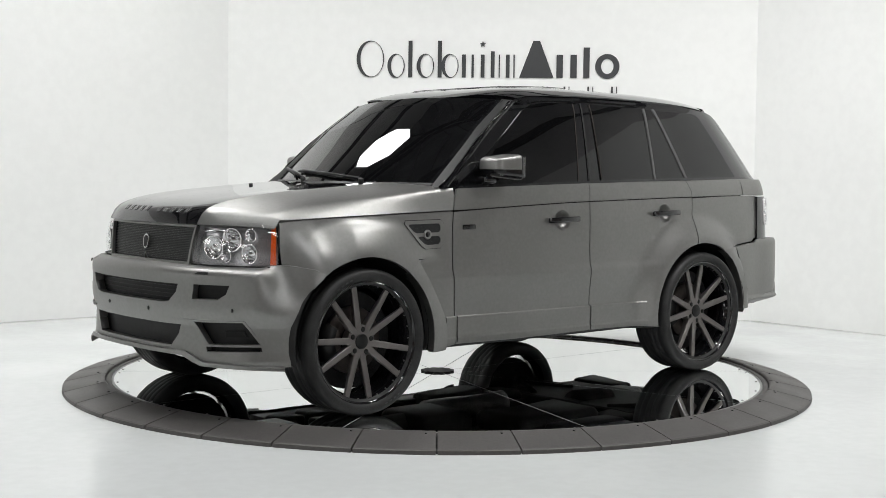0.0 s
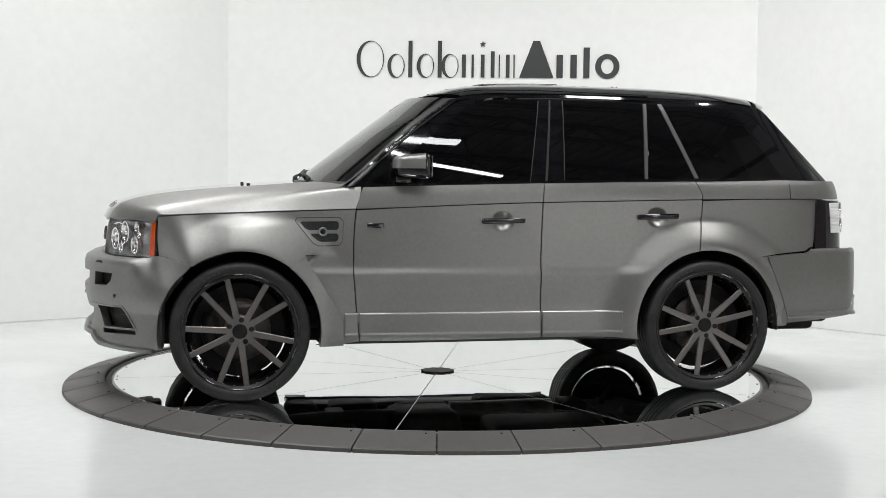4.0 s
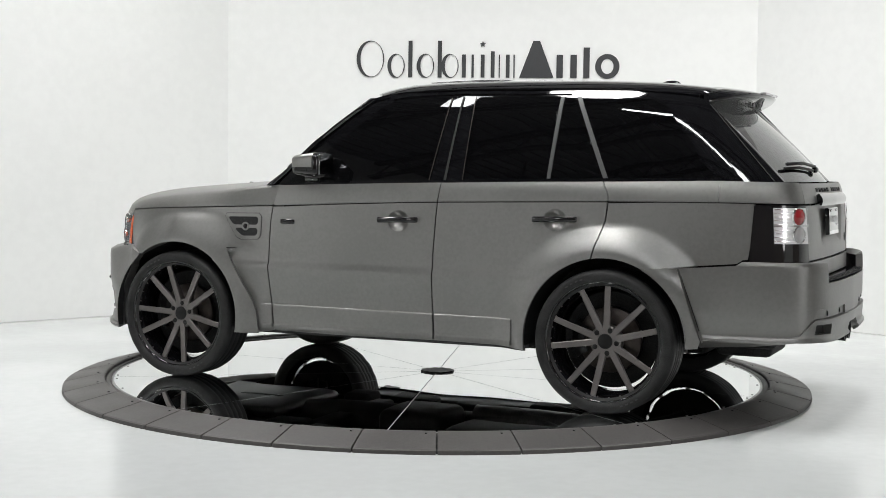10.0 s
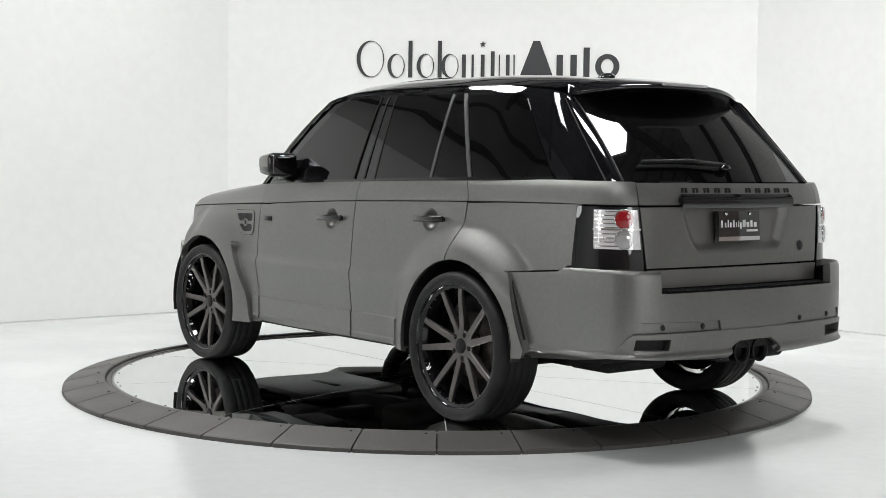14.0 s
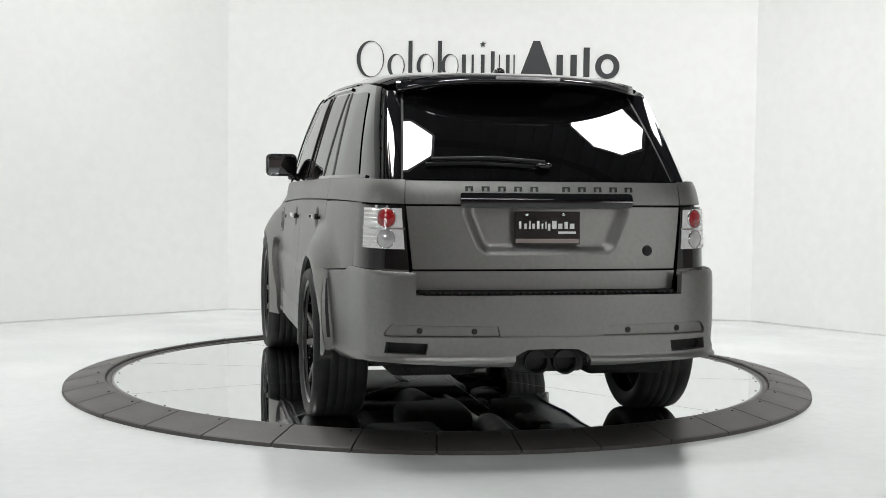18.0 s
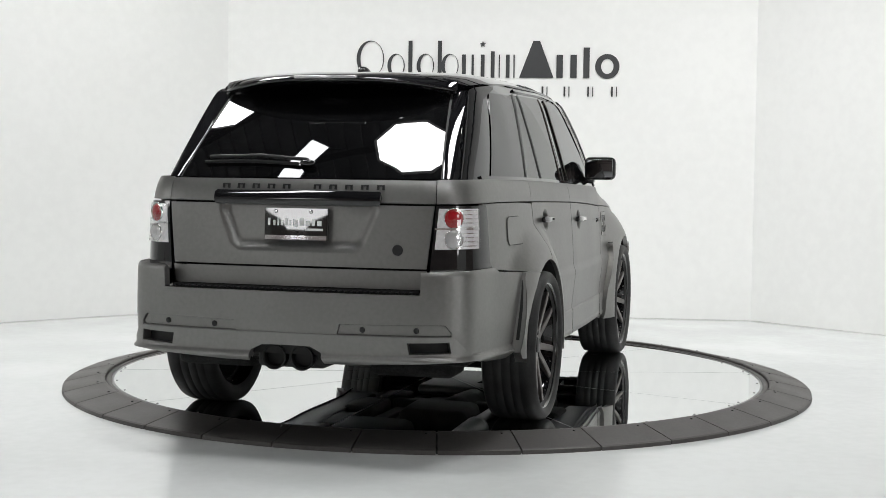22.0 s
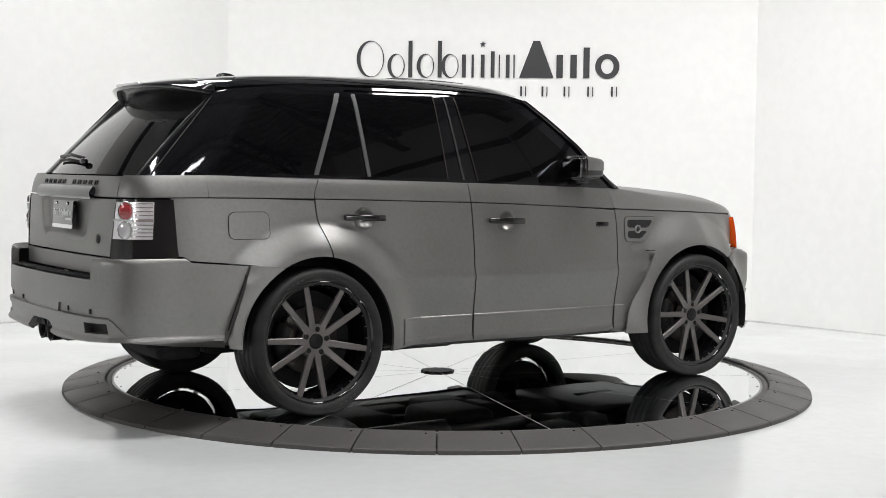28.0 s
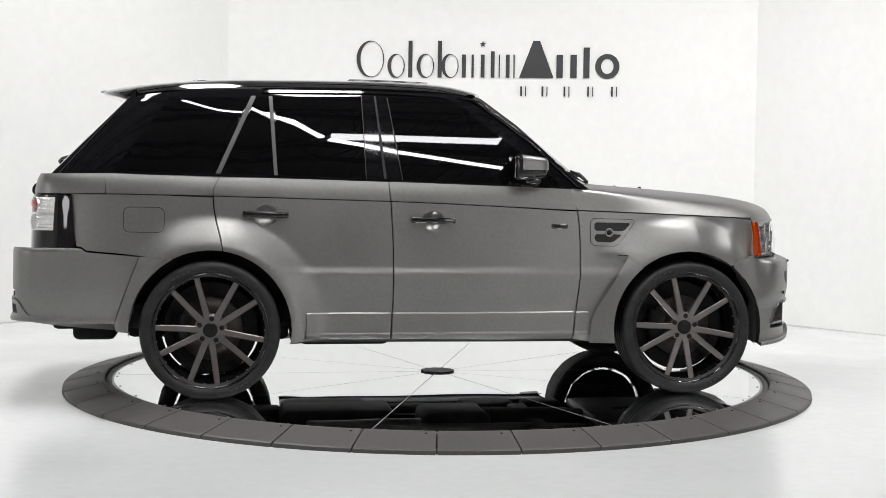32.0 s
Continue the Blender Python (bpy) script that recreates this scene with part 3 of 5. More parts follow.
class Plan:
    """A plan curve from the middle of the nose or tail round the corner; a place on it by length s."""

    def __init__(self, pts):
        fx = lut([i for i in range(len(pts))], [p[0] for p in pts])
        fy = lut([i for i in range(len(pts))], [p[1] for p in pts])
        n = 40 * (len(pts) - 1)
        self.p = [(fx(i / 40), fy(i / 40)) for i in range(n + 1)]
        self.s = [0.0]
        for a, b in zip(self.p, self.p[1:]):
            self.s.append(self.s[-1] + math.hypot(b[0] - a[0], b[1] - a[1]))

    def at(self, s):
        s = max(0.0, s)
        lo, hi = 0, len(self.s) - 2
        while lo < hi:
            mid = (lo + hi + 1) // 2
            if self.s[mid] <= s:
                lo = mid
            else:
                hi = mid - 1
        t = (s - self.s[lo]) / (self.s[lo + 1] - self.s[lo])
        a, b = self.p[lo], self.p[lo + 1]
        dx, dy = b[0] - a[0], b[1] - a[1]
        l = math.hypot(dx, dy)
        return a[0] + t * dx, a[1] + t * dy, dx / l, dy / l

    def s_of_y(self, y):
        return next(self.s[i] for i in range(len(self.p)) if self.p[i][1] >= y)

    def s_of_x(self, x):
        i = next(i for i in range(len(self.p) - 1, -1, -1) if (self.p[i][0] - x) * (self.p[0][0] - self.p[-1][0]) >= 0)
        j = min(i + 1, len(self.p) - 1)
        if j == i:
            return self.s[i]
        k = (x - self.p[i][0]) / (self.p[j][0] - self.p[i][0])
        return self.s[i] + k * (self.s[j] - self.s[i])

    def map(self, prof, off=0.0):
        """s < 0 is the right-hand side; prof(z) sets the skin out or in."""
        front = self.p[0][0] > 0

        def f(s, z):
            x, y, dx, dy = self.at(abs(s))
            nx, ny = (dy, -dx) if front else (-dy, dx)
            if ny < 0:
                nx, ny = -nx, -ny
            o = prof(z) + off
            k = 1 if s >= 0 else -1
            return x + nx * o, k * (y + ny * o), z
        return f


NOSE = Plan([(2.068, 0.0), (2.062, 0.2), (2.045, 0.40), (2.01, 0.56), (1.93, 0.70), (1.85, 0.79), (1.76, 0.835), (1.6, 0.865)])
FRONT = Plan([(2.190, 0.0), (2.180, 0.25), (2.145, 0.46), (2.066, 0.66), (1.965, 0.81), (1.855, 0.905), (1.73, 0.965), (1.58, 1.0), (1.45, 1.005)])
TAIL = Plan([(-2.445, 0.0), (-2.44, 0.3), (-2.425, 0.60), (-2.392, 0.73), (-2.325, 0.803), (-2.22, 0.842), (-2.0, 0.872), (-1.8, 0.892)])
REAR = Plan([(-2.570, 0.0), (-2.560, 0.35), (-2.527, 0.66), (-2.468, 0.795), (-2.415, 0.837), (-2.30, 0.865), (-2.15, 0.888), (-1.95, 0.925), (-1.7, 0.958)])
nose_prof = lut([0.75, 0.80, 0.9, 1.0, 1.05], [0.012, 0.008, 0.0, -0.018, -0.03])
front_prof = lut([0.26, 0.31, 0.36, 0.48, 0.52, 0.60, 0.72, 0.752, 0.766, 0.776, 0.786, 0.80], [-0.03, -0.012, -0.02, -0.022, -0.012, 0.0, 0.0, -0.002, -0.008, -0.024, -0.065, -0.15])
tail_prof = lut([0.72, 0.84, 1.0, 1.10, 1.16, 1.22, 1.28], [0.01, 0.008, 0.0, -0.006, -0.014, -0.03, -0.065])
rear_prof = lut([0.36, 0.395, 0.415, 0.427, 0.438, 0.452, 0.60, 0.76, 0.812, 0.830, 0.840, 0.85], [-0.07, -0.036, -0.008, 0.006, 0.005, -0.006, 0.0, -0.002, -0.004, -0.009, -0.018, -0.04])

glass_plan = lut([-2.42, -2.36, -2.28, -2.15, -1.95, -1.6, -1.2, -0.4, 0.3, 0.7, 0.95], [0.61, 0.684, 0.740, 0.787, 0.820, 0.853, 0.870, 0.885, 0.879, 0.857, 0.83])


def house_y(x, z):
    """Half width of the greenhouse."""
    h = z - 1.24
    xe = x - 0.86 * h * max(0, min(1, (-x - 0.9) / 0.8))
    return glass_plan(xe) - (0.24 * h + 0.09 * h * h) * (1 - 0.4 * smoothstep((-x - 1.2) / 0.8)) - 1.5 * max(0.0, h - 0.40) ** 2


def house_map(s, off=0.0):
    return lambda x, z: (x, s * (house_y(x, z) + off), z)


screen_mid = lut([1.19, 1.28, 1.37, 1.46, 1.55, 1.64, 1.731, 1.783], [0.945, 0.8285, 0.7106, 0.5915, 0.4711, 0.3493, 0.2249, 0.107])
screen_half = lut([1.19, 1.465, 1.552, 1.76], [0.793, 0.768, 0.756, 0.705])
screen_bow = lut([1.19, 1.465, 1.552, 1.76], [0.222, 0.157, 0.132, 0.140])


def screen_map(off=0.0):
    def f(v, z):
        n = Vector((0.57, 0, 0.82))
        return screen_mid(z) - screen_bow(z) * v * v + off * n.x, v * screen_half(z), z + off * n.z
    return f


ridge = lut([-2.2, -2.01, -1.87, -1.507, -1.148, -0.538, -0.2, -0.072, 0.014, 0.097, 0.17, 0.24], [1.70, 1.748, 1.776, 1.811, 1.825, 1.829, 1.821, 1.812, 1.799, 1.779, 1.753, 1.722])


def roof_map(off=0.0):
    def f(x, v):
        half = house_y(min(x, -0.02), 1.742) + 0.004
        y = v * half
        return x, y, ridge(x) - 0.009 - 0.063 * abs(v) ** 6 + off
    return f


def rear_glass_map(off=0.0):
    def f(v, z):
        t = (z - 1.25) / 0.44
        half = 0.672 - 0.075 * t
        x = -2.372 + 0.46 * t + 0.080 * v * v - 0.08 * t * (1 - t)
        return x - off * 0.74, v * half, z + off * 0.67
    return f


hood_crown = lut([0, 0.015, 0.05, 0.12, 0.2, 0.35, 0.5, 0.75, 1.0], [1.0, 1.037, 1.078, 1.110, 1.131, 1.156, 1.173, 1.198, 1.221])
hood_front = lut([-0.9, -0.8, -0.68, -0.5, -0.3, 0, 0.3, 0.5, 0.68, 0.8, 0.9], [1.75, 1.845, 1.935, 2.03, 2.068, 2.082, 2.068, 2.03, 1.935, 1.845, 1.75])
hood_drop = lut([0, 0.3, 0.46, 0.54, 0.56, 0.70, 0.83, 0.85, 0.92, 1.0], [0.055, 0.05, 0.02, 0.0, 0.005, 0.12, 0.31, 0.37, 0.66, 1.0])
hood_wide = lut([0, 0.3, 0.56, 0.70, 0.83, 0.85, 0.92, 1.0], [0, 0.26, 0.495, 0.64, 0.785, 0.803, 0.842, 0.872])


hood_drop_back = lut([0, 0.3, 0.46, 0.54, 0.70, 0.80, 0.84, 0.86, 0.90, 0.95, 1.0], [0.055, 0.05, 0.035, 0.03, 0.07, 0.12, 0.15, 0.19, 0.42, 0.72, 1.0])
hood_wide_back = lut([0, 0.3, 0.56, 0.70, 0.80, 0.84, 0.86, 0.90, 0.95, 1.0], [0, 0.27, 0.51, 0.66, 0.785, 0.832, 0.846, 0.856, 0.864, 0.872])
hood_back = lut([0, 0.3, 0.6, 0.78, 0.85, 0.90, 0.94, 0.97, 1.0], [0.93, 0.915, 0.83, 0.70, 0.640, 0.645, 0.654, 0.664, 0.675])


def hood_map(off=0.0):
    def f(u, v):
        k = -1 if v < 0 else 1
        a = abs(v)
        xc = hood_back(a)
        back = 1 - smoothstep(u / 0.7)
        yw = hood_wide(a) + (hood_wide_back(a) - hood_wide(a)) * back
        x0 = hood_front(hood_wide(a))
        x = xc + (x0 - xc) * u
        y = yw + (base_side(min(x, 1.80), crease_z(x)) - 0.872) * a ** 4
        crown = hood_crown((1 - u))
        foot = crease_z(x) + 0.004
        z = crown - (hood_drop(a) + (hood_drop_back(a) - hood_drop(a)) * back) * max(0.02, crown - foot)
        return x, k * y, z + off
    return f


# ---- the car: panels ----
car = tagged(new("car"), "satin grey five-door off-road wagon with gloss black roof and dark windows", "car")

SEAM_F = [(0.672, 1.064), (0.683, 0.98), (0.688, 0.869), (0.689, 0.70), (0.672, 0.52), (0.65, 0.318)]
SEAM_B = [(-0.417, 1.112), (-0.408, 0.95), (-0.402, 0.818), (-0.402, 0.55), (-0.410, 0.42), (-0.414, 0.325)]
SEAM_C = [(-1.413, 1.128), (-1.406, 1.05), (-1.391, 0.98), (-1.37, 0.90), (-1.357, 0.833)]


def line(f, xs):
    return [(x, f(x)) for x in xs]


def build_side(s):
    flip = s > 0
    sm = side_map(s)
    st = (0.035, 0.022)
    steps = [0.68, 0.9, 1.1, 1.3, 1.5, 1.65, 1.775]
    # fender with its arch lip
    out = SEAM_F + [(0.742, 0.302)] + arc(HUB_F, HUB_Z, ARCH, 191, 54, 30) + [(1.65, 0.775), (1.73, 0.797), (1.762, 0.80), (1.770, 0.90), (1.766, 1.018)] + line(crease_z, steps[:-1])[::-1]
    fender = part("front_fender", patch(out, sm, (0.015, 0.015), gap=0.0032, flip=flip, depth=0.03), PAINT, car)
    out = arc(HUB_F, HUB_Z, ARCH, 128, 191, 14) + [(0.745, 0.300), (0.747, 0.34), (0.754, 0.43), (0.777, 0.496), (0.867, 0.64), (0.962, 0.800)]
    part("wheel_arch_flare", patch(out, lambda x, z: (x, s * (side_y(x, z, True) + 0.0015), z), (0.025, 0.025), flip=flip, depth=0.05), PAINT, car)
    # Thin dark strip draws the shadow line of the short ledge.
    part("notch_shade", patch([(0.966, 0.812), (0.905, 0.810), (0.905, 0.806), (0.962, 0.806)], side_map(s, 0.0025), (0.03, 0.03), flip=flip, depth=0), SEAL, fender)
    # side vent
    def soft(poly, r):
        o = []
        for i, (px, pz) in enumerate(poly):
            for qx, qz in (poly[i - 1], poly[(i + 1) % len(poly)]):
                l = math.hypot(qx - px, qz - pz)
                o.append((px + (qx - px) * r / l, pz + (qz - pz) * r / l))
        return o
    slots = [soft([(0.995, 0.996), (0.772, 1.000), (0.772, 0.951), (0.950, 0.948)], 0.012), soft([(0.940, 0.929), (0.772, 0.931), (0.776, 0.886), (0.880, 0.882)], 0.012)]
    rim = soft([(1.026, 1.015), (0.748, 1.020), (0.752, 0.866), (0.905, 0.862)], 0.020)
    part("vent_groove", patch(shrink(rim, -0.003), side_map(s, 0.0012), (0.04, 0.04), flip=flip, depth=0), SEAL, fender)
    vent = part("side_vent", patch(rim, side_map(s, 0.005), (0.03, 0.03), flip=flip, depth=0.012, holes=slots), PAINT, car, "grey vent frame with black mesh")
    part("vent_mesh", patch([(1.0, 1.0), (0.76, 1.004), (0.765, 0.880), (0.885, 0.877)], side_map(s, 0.0022), (0.04, 0.04), flip=flip, depth=0), MESH, vent)
    for zz, xa, xb in ((0.962, 0.78, 0.955), (0.974, 0.78, 0.968), (0.986, 0.78, 0.98), (0.898, 0.785, 0.89), (0.911, 0.785, 0.90), (0.922, 0.785, 0.915)):
        part("vent_bar", patch([(xa, zz), (xb, zz), (xb, zz + 0.003), (xa, zz + 0.003)], side_map(s, 0.0035), (0.06, 0.01), flip=flip, depth=0.003), TRIM, vent)
    b = turned([(0.015, -0.002), (0.017, 0.005), (0.023, 0.006), (0.026, 0.003), (0.026, -0.004)], 24)
    core = turned([(0.0001, 0.002), (0.015, 0.001)], 20)
    for ring, mat, n in ((b, PAINT, "vent_badge"), (core, TRIM, "badge_core")):
        for v in ring.verts:
            v.co = Vector((v.co.x + 0.862, s * (side_y(0.862, 0.94) + 0.005 + v.co.y), v.co.z + 0.940))
        part(n, ring, mat, vent, "round grey ring badge" if mat is PAINT else "")
    # doors: lower skin and shoulder
    out = SEAM_F[::-1] + line(crease_z, [0.672, 0.4, 0.1, -0.2, -0.417])[1:] + SEAM_B[1:] + [(-0.2, 0.322), (0.2, 0.316)]
    door = part("front_door", patch(out, sm, (0.035, 0.010), gap=0.0036, flip=flip, holes=[circle2(-0.175, 1.002, 0.062, 20, 0.068)]), PAINT, car)
    out = line(crease_z, [0.672, 0.4, 0.1, -0.2, -0.417]) + [(-0.424, 1.17), (-0.430, belt_z(-0.43))] + line(belt_z, [-0.2, 0.1, 0.4, 0.632]) + [(0.655, 1.13)]
    part("door_shoulder", patch(out, sm, (0.05, 0.02), gap=0.0025, flip=flip), PAINT, door)
    out = SEAM_B[::-1] + line(crease_z, [-0.417, -0.8, -1.1, -1.413])[1:] + SEAM_C[1:] + arc(HUB_R, HUB_Z, ARCH, 81, -9, 20) + [(-0.99, 0.318), (-0.87, 0.322), (-0.6, 0.325)]
    rdoor = part("rear_door", patch(out, sm, (0.035, 0.010), gap=0.0036, flip=flip, holes=[circle2(-1.120, 1.029, 0.062, 20, 0.068)]), PAINT, car)
    out = line(crease_z, [-0.417, -0.8, -1.1, -1.413]) + [(-1.412, 1.17), (-1.373, belt_z(-1.373))] + line(belt_z, [-1.2, -0.9, -0.6, -0.430]) + [(-0.424, 1.17)]
    part("door_shoulder", patch(out, sm, (0.05, 0.02), gap=0.0025, flip=flip), PAINT, rdoor)
    for d, x0 in ((door, -0.305), (rdoor, -1.25)):
        zc = 1.006 if d is door else 1.033
        yc = side_y(x0 + 0.13, zc)
        xc, zz = x0 + 0.130, zc - 0.004

        def dish(x, z, xc=xc, zz=zz):
            q = math.hypot((x - xc) / 0.068, (z - zz) / 0.062)
            return x, s * (side_y(x, z) - 0.030 * (1 - smoothstep((q - 0.35) / 0.65))), z
        part("handle_cup", patch(circle2(xc, zz, 0.062, 20, 0.068), dish, (0.012, 0.012), depth=0, flip=flip), PAINT, d)
        bm = box((x0, -0.011, -0.016), (x0 + 0.256, 0.011, 0.016), 0.008, 3)
        for v in bm.verts:
            t = (v.co.x - x0 - 0.128) / 0.128
            v.co = Vector((v.co.x, s * (yc + 0.030 - 0.014 * t * t + v.co.y), v.co.z + zc - 0.003 * t))
        part("door_handle", bm, GLOSS, d, "gloss black pull handle")
        for xx in (x0 + 0.022, x0 + 0.226):
            part("handle_foot", box((xx - 0.016, s * (yc - 0.006) - 0.014, zc - 0.011), (xx + 0.016, s * (yc + 0.012) + 0.008, zc + 0.011), 0.004), GLOSS, d)
    def ledge(x, z):
        rise = 0.0015 + 0.006 * max(0.0, min(1.0, (0.482 - z) / 0.006)) + 0.005 * max(0.0, min(1.0, (0.368 - z) / 0.010))
        return x, s * (side_y(x, z) + rise), z
    for d, xs in ((door, (0.648, -0.406)), (rdoor, (-0.420, -0.895)), (fender, (0.735, 0.662))):
        q = [(xs[0], 0.332), (xs[1], 0.336), (xs[1] + 0.002, 0.482), (xs[0] + 0.002, 0.482)]
        part("door_moulding", patch(q, ledge, (0.05, 0.004), depth=0.008, flip=flip), PAINT, d)
    lo, hi = side_y(0.56, 0.977) - 0.004, side_y(0.56, 0.977) + 0.008
    rep = part("side_repeater", box((0.515, min(s * lo, s * hi), 0.962), (0.612, max(s * lo, s * hi), 0.990), 0.006), GLOSS, car, "small black side repeater lamp")
    part("repeater_lens", box((0.535, min(s * hi, s * (hi + 0.003)), 0.968), (0.590, max(s * hi, s * (hi + 0.003)), 0.984), 0.0012), TINT, rep)
    # quarter panel
    out = SEAM_C[::-1] + line(crease_z, [-1.413, -1.7, -2.0, -2.19])[1:] + [(-2.180, 0.98), (-2.160, 0.845), (-2.134, 0.843), (-2.103, 0.822), (-1.88, 0.803)] + arc(HUB_R, HUB_Z, ARCH, 118, 81, 8)
    part("quarter_panel", patch(out, sm, st, gap=0.0036, flip=flip), PAINT, car)
    if s < 0:
        cap = []
        for cx, cz, a0 in ((1, 1, 0), (-1, 1, 90), (-1, -1, 180), (1, -1, 270)):
            cap += arc(-1.79 + cx * 0.076, 0.999 + cz * 0.034, 0.037, a0, a0 + 90, 5)
        part("fuel_door_gap", patch(cap, side_map(s, 0.003), (0.025, 0.025), flip=flip, depth=0), SEAL, car)
        part("fuel_door", patch(shrink(cap, 0.0035), side_map(s, 0.0055), (0.025, 0.025), flip=flip, depth=0.004), PAINT, car)
    # shoulder over the tail lamp, round to the tailgate
    tm = TAIL.map(tail_prof)
    s_at = lambda x: TAIL.s_of_x(x)
    out = line(crease_z, [-1.413, -1.7, -2.0]) + [(-2.0, belt_z(-2.0))] + line(belt_z, [-1.8, -1.6, -1.373]) + [(-1.410, 1.17)]
    part("rear_shoulder", patch(out, sm, (0.05, 0.02), gap=0.0025, flip=flip), PAINT, car)
    sa, sb = s_at(-2.0) - 0.001, TAIL.s_of_y(0.664)
    out = [(s * sa, 1.1415), (s * sb, 1.137), (s * sb, 1.250), (s * sa, belt_z(-2.0) - 0.001)]
    part("rear_shoulder", patch(out, tm, (0.03, 0.02), gap=0.002, flip=True), PAINT, car)
    # dark shell behind the gaps
    out = [(0.60, 0.30), (0.90, 0.30)] + arc(HUB_F, HUB_Z, 0.452, 190, 50, 20) + [(1.60, 0.99), (0.6, 1.05), (0.60, 1.18), (-1.0, 1.22), (-2.0, 1.24), (-2.1, 0.88), (-1.76, 0.85)] + arc(HUB_R, HUB_Z, 0.452, 118, -10, 20) + [(-0.98, 0.31)]
    part("inner_shell", patch(out, side_map(s, -0.035), (0.04, 0.04), flip=flip, depth=0), SEAL, car)
    # wheel wells
    for hx, a0, a1 in ((HUB_F, -12, 190), (HUB_R, -6, 178)):
        bm = bmesh.new()
        rows = []
        for i in range(25):
            a = radians(a0 + (a1 - a0) * i / 24)
            rows.append([bm.verts.new((hx + 0.452 * math.cos(a), s * y, HUB_Z + 0.452 * math.sin(a))) for y in (0.985, 0.72, 0.50)])
        for p, q in zip(rows, rows[1:]):
            for k in range(2):
                bm.faces.new((p[k], p[k + 1], q[k + 1], q[k]))
        bm.faces.new([r[2] for r in rows])
        part("wheel_well", bm, SEAL, car, smooth=False)
    # sill under the doors
    part("sill", box((-0.98, min(s * 0.70, s * 0.90), 0.315), (0.86, max(s * 0.70, s * 0.90), 0.36), 0.012), TRIM, car)


def build_greenhouse(s):
    flip = s > 0
    hm = lambda o=0.0: house_map(s, o)
    top = [(-0.03, 1.722), (-0.15, 1.742), (-0.5, 1.757), (-1.15, 1.748), (-1.5, 1.733), (-1.8, 1.702), (-1.885, 1.682)]
    out = [(0.735, 1.185), (0.625, 1.286), (0.440, 1.457), (0.280, 1.58), (0.110, 1.700), (0.02, 1.722)] + top[1:] + [(-2.09, 1.47), (-2.305, 1.25), (-2.17, 1.248), (-1.36, 1.240), (-0.4, 1.217), (0.63, 1.186)]
    part("side_frame", patch(out, hm(-0.004), (0.05, 0.04), flip=flip, depth=0.03), GLOSS, car, "gloss black window frame and pillars")
    panes = (
        ("front_side_window", [(0.600, 1.205), (0.30, 1.43), (0.02, 1.652), (-0.06, 1.690), (-0.20, 1.705), (-0.425, 1.708), (-0.345, 1.228)]),
        ("rear_side_window", [(-0.555, 1.236), (-0.575, 1.709), (-1.072, 1.700), (-1.048, 1.243)]),
        ("quarter_light", [(-1.082, 1.245), (-1.110, 1.698), (-1.170, 1.696), (-1.372, 1.250)]),
        ("quarter_window", [(-1.410, 1.252), (-1.212, 1.692), (-1.60, 1.686), (-1.645, 1.680), (-1.668, 1.664), (-1.975, 1.254)]),
    )
    for n, o in panes:
        part(n, patch(o, hm(0.001), (0.06, 0.05), flip=flip, depth=0.004), TINT, car, "dark tinted window glass")
    for n, a, b, w in (("window_divider", (-1.063, 1.240), (-1.092, 1.702), 0.020), ("window_divider", (-1.392, 1.245), (-1.188, 1.702), 0.026)):
        q = [(a[0] - w / 2, a[1]), (a[0] + w / 2, a[1]), (b[0] + w / 2, b[1]), (b[0] - w / 2, b[1])]
        part(n, patch(q, hm(0.006), (0.05, 0.05), flip=flip, depth=0.008), DIVIDER, car, "grey metal divider bar")
    for a, b in (((-0.555, 1.236), (-0.575, 1.709)), ((-0.347, 1.230), (-0.427, 1.706))):
        q = [(a[0] - 0.002, a[1]), (a[0] + 0.002, a[1]), (b[0] + 0.002, b[1]), (b[0] - 0.002, b[1])]
        part("pillar_seal", patch(q, hm(0.006), (0.05, 0.05), flip=flip, depth=0.006), DISCIRON, car)
    q = [(-0.452, 1.222), (-0.436, 1.222), (-0.492, 1.712), (-0.503, 1.712)]
    part("pillar_gap", patch(q, hm(0.001), (0.05, 0.05), flip=flip, depth=0), SEAL, car)
    q = line(lambda x: belt_z(x) - 0.004, [0.62, 0.2, -0.4, -1.0, -1.6, -2.1]) + line(lambda x: belt_z(x) + 0.012, [-2.1, -1.6, -1.0, -0.4, 0.2, 0.60])
    part("waist_strip", patch(q, hm(0.008), (0.06, 0.03), flip=flip, depth=0.012), GLOSS, car, "black waist seal strip")
    q = [(-0.05, 1.716), (-0.15, 1.731), (-0.5, 1.743), (-1.12, 1.735), (-1.14, 1.722), (-0.5, 1.729), (-0.15, 1.717), (-0.05, 1.700)]
    part("drip_rail", patch(q, hm(0.008), (0.06, 0.03), flip=flip, depth=0.012), GLOSS, car)
    rail = ((0.702, 1.197), (0.600, 1.286), (0.414, 1.457), (0.253, 1.58), (0.085, 1.700), (0.0, 1.722))
    q = [(x - 0.0175, z) for x, z in rail] + [(x + 0.0175, z) for x, z in rail[::-1]]
    # the pillar's face between the gutter and the windscreen
    bm = bmesh.new()
    rows = []
    for k in range(13):
        z = 1.19 + 0.52 * k / 12
        x = next(ax + (bx - ax) * (z - az) / (bz - az) for (ax, az), (bx, bz) in zip(((0.745, 1.18),) + rail[1:], rail[1:]) if z <= bz) + 0.020
        outer, inner = Vector((x, house_y(x, z) - 0.002, z)), Vector(screen_map(0.004)(0.985, z))
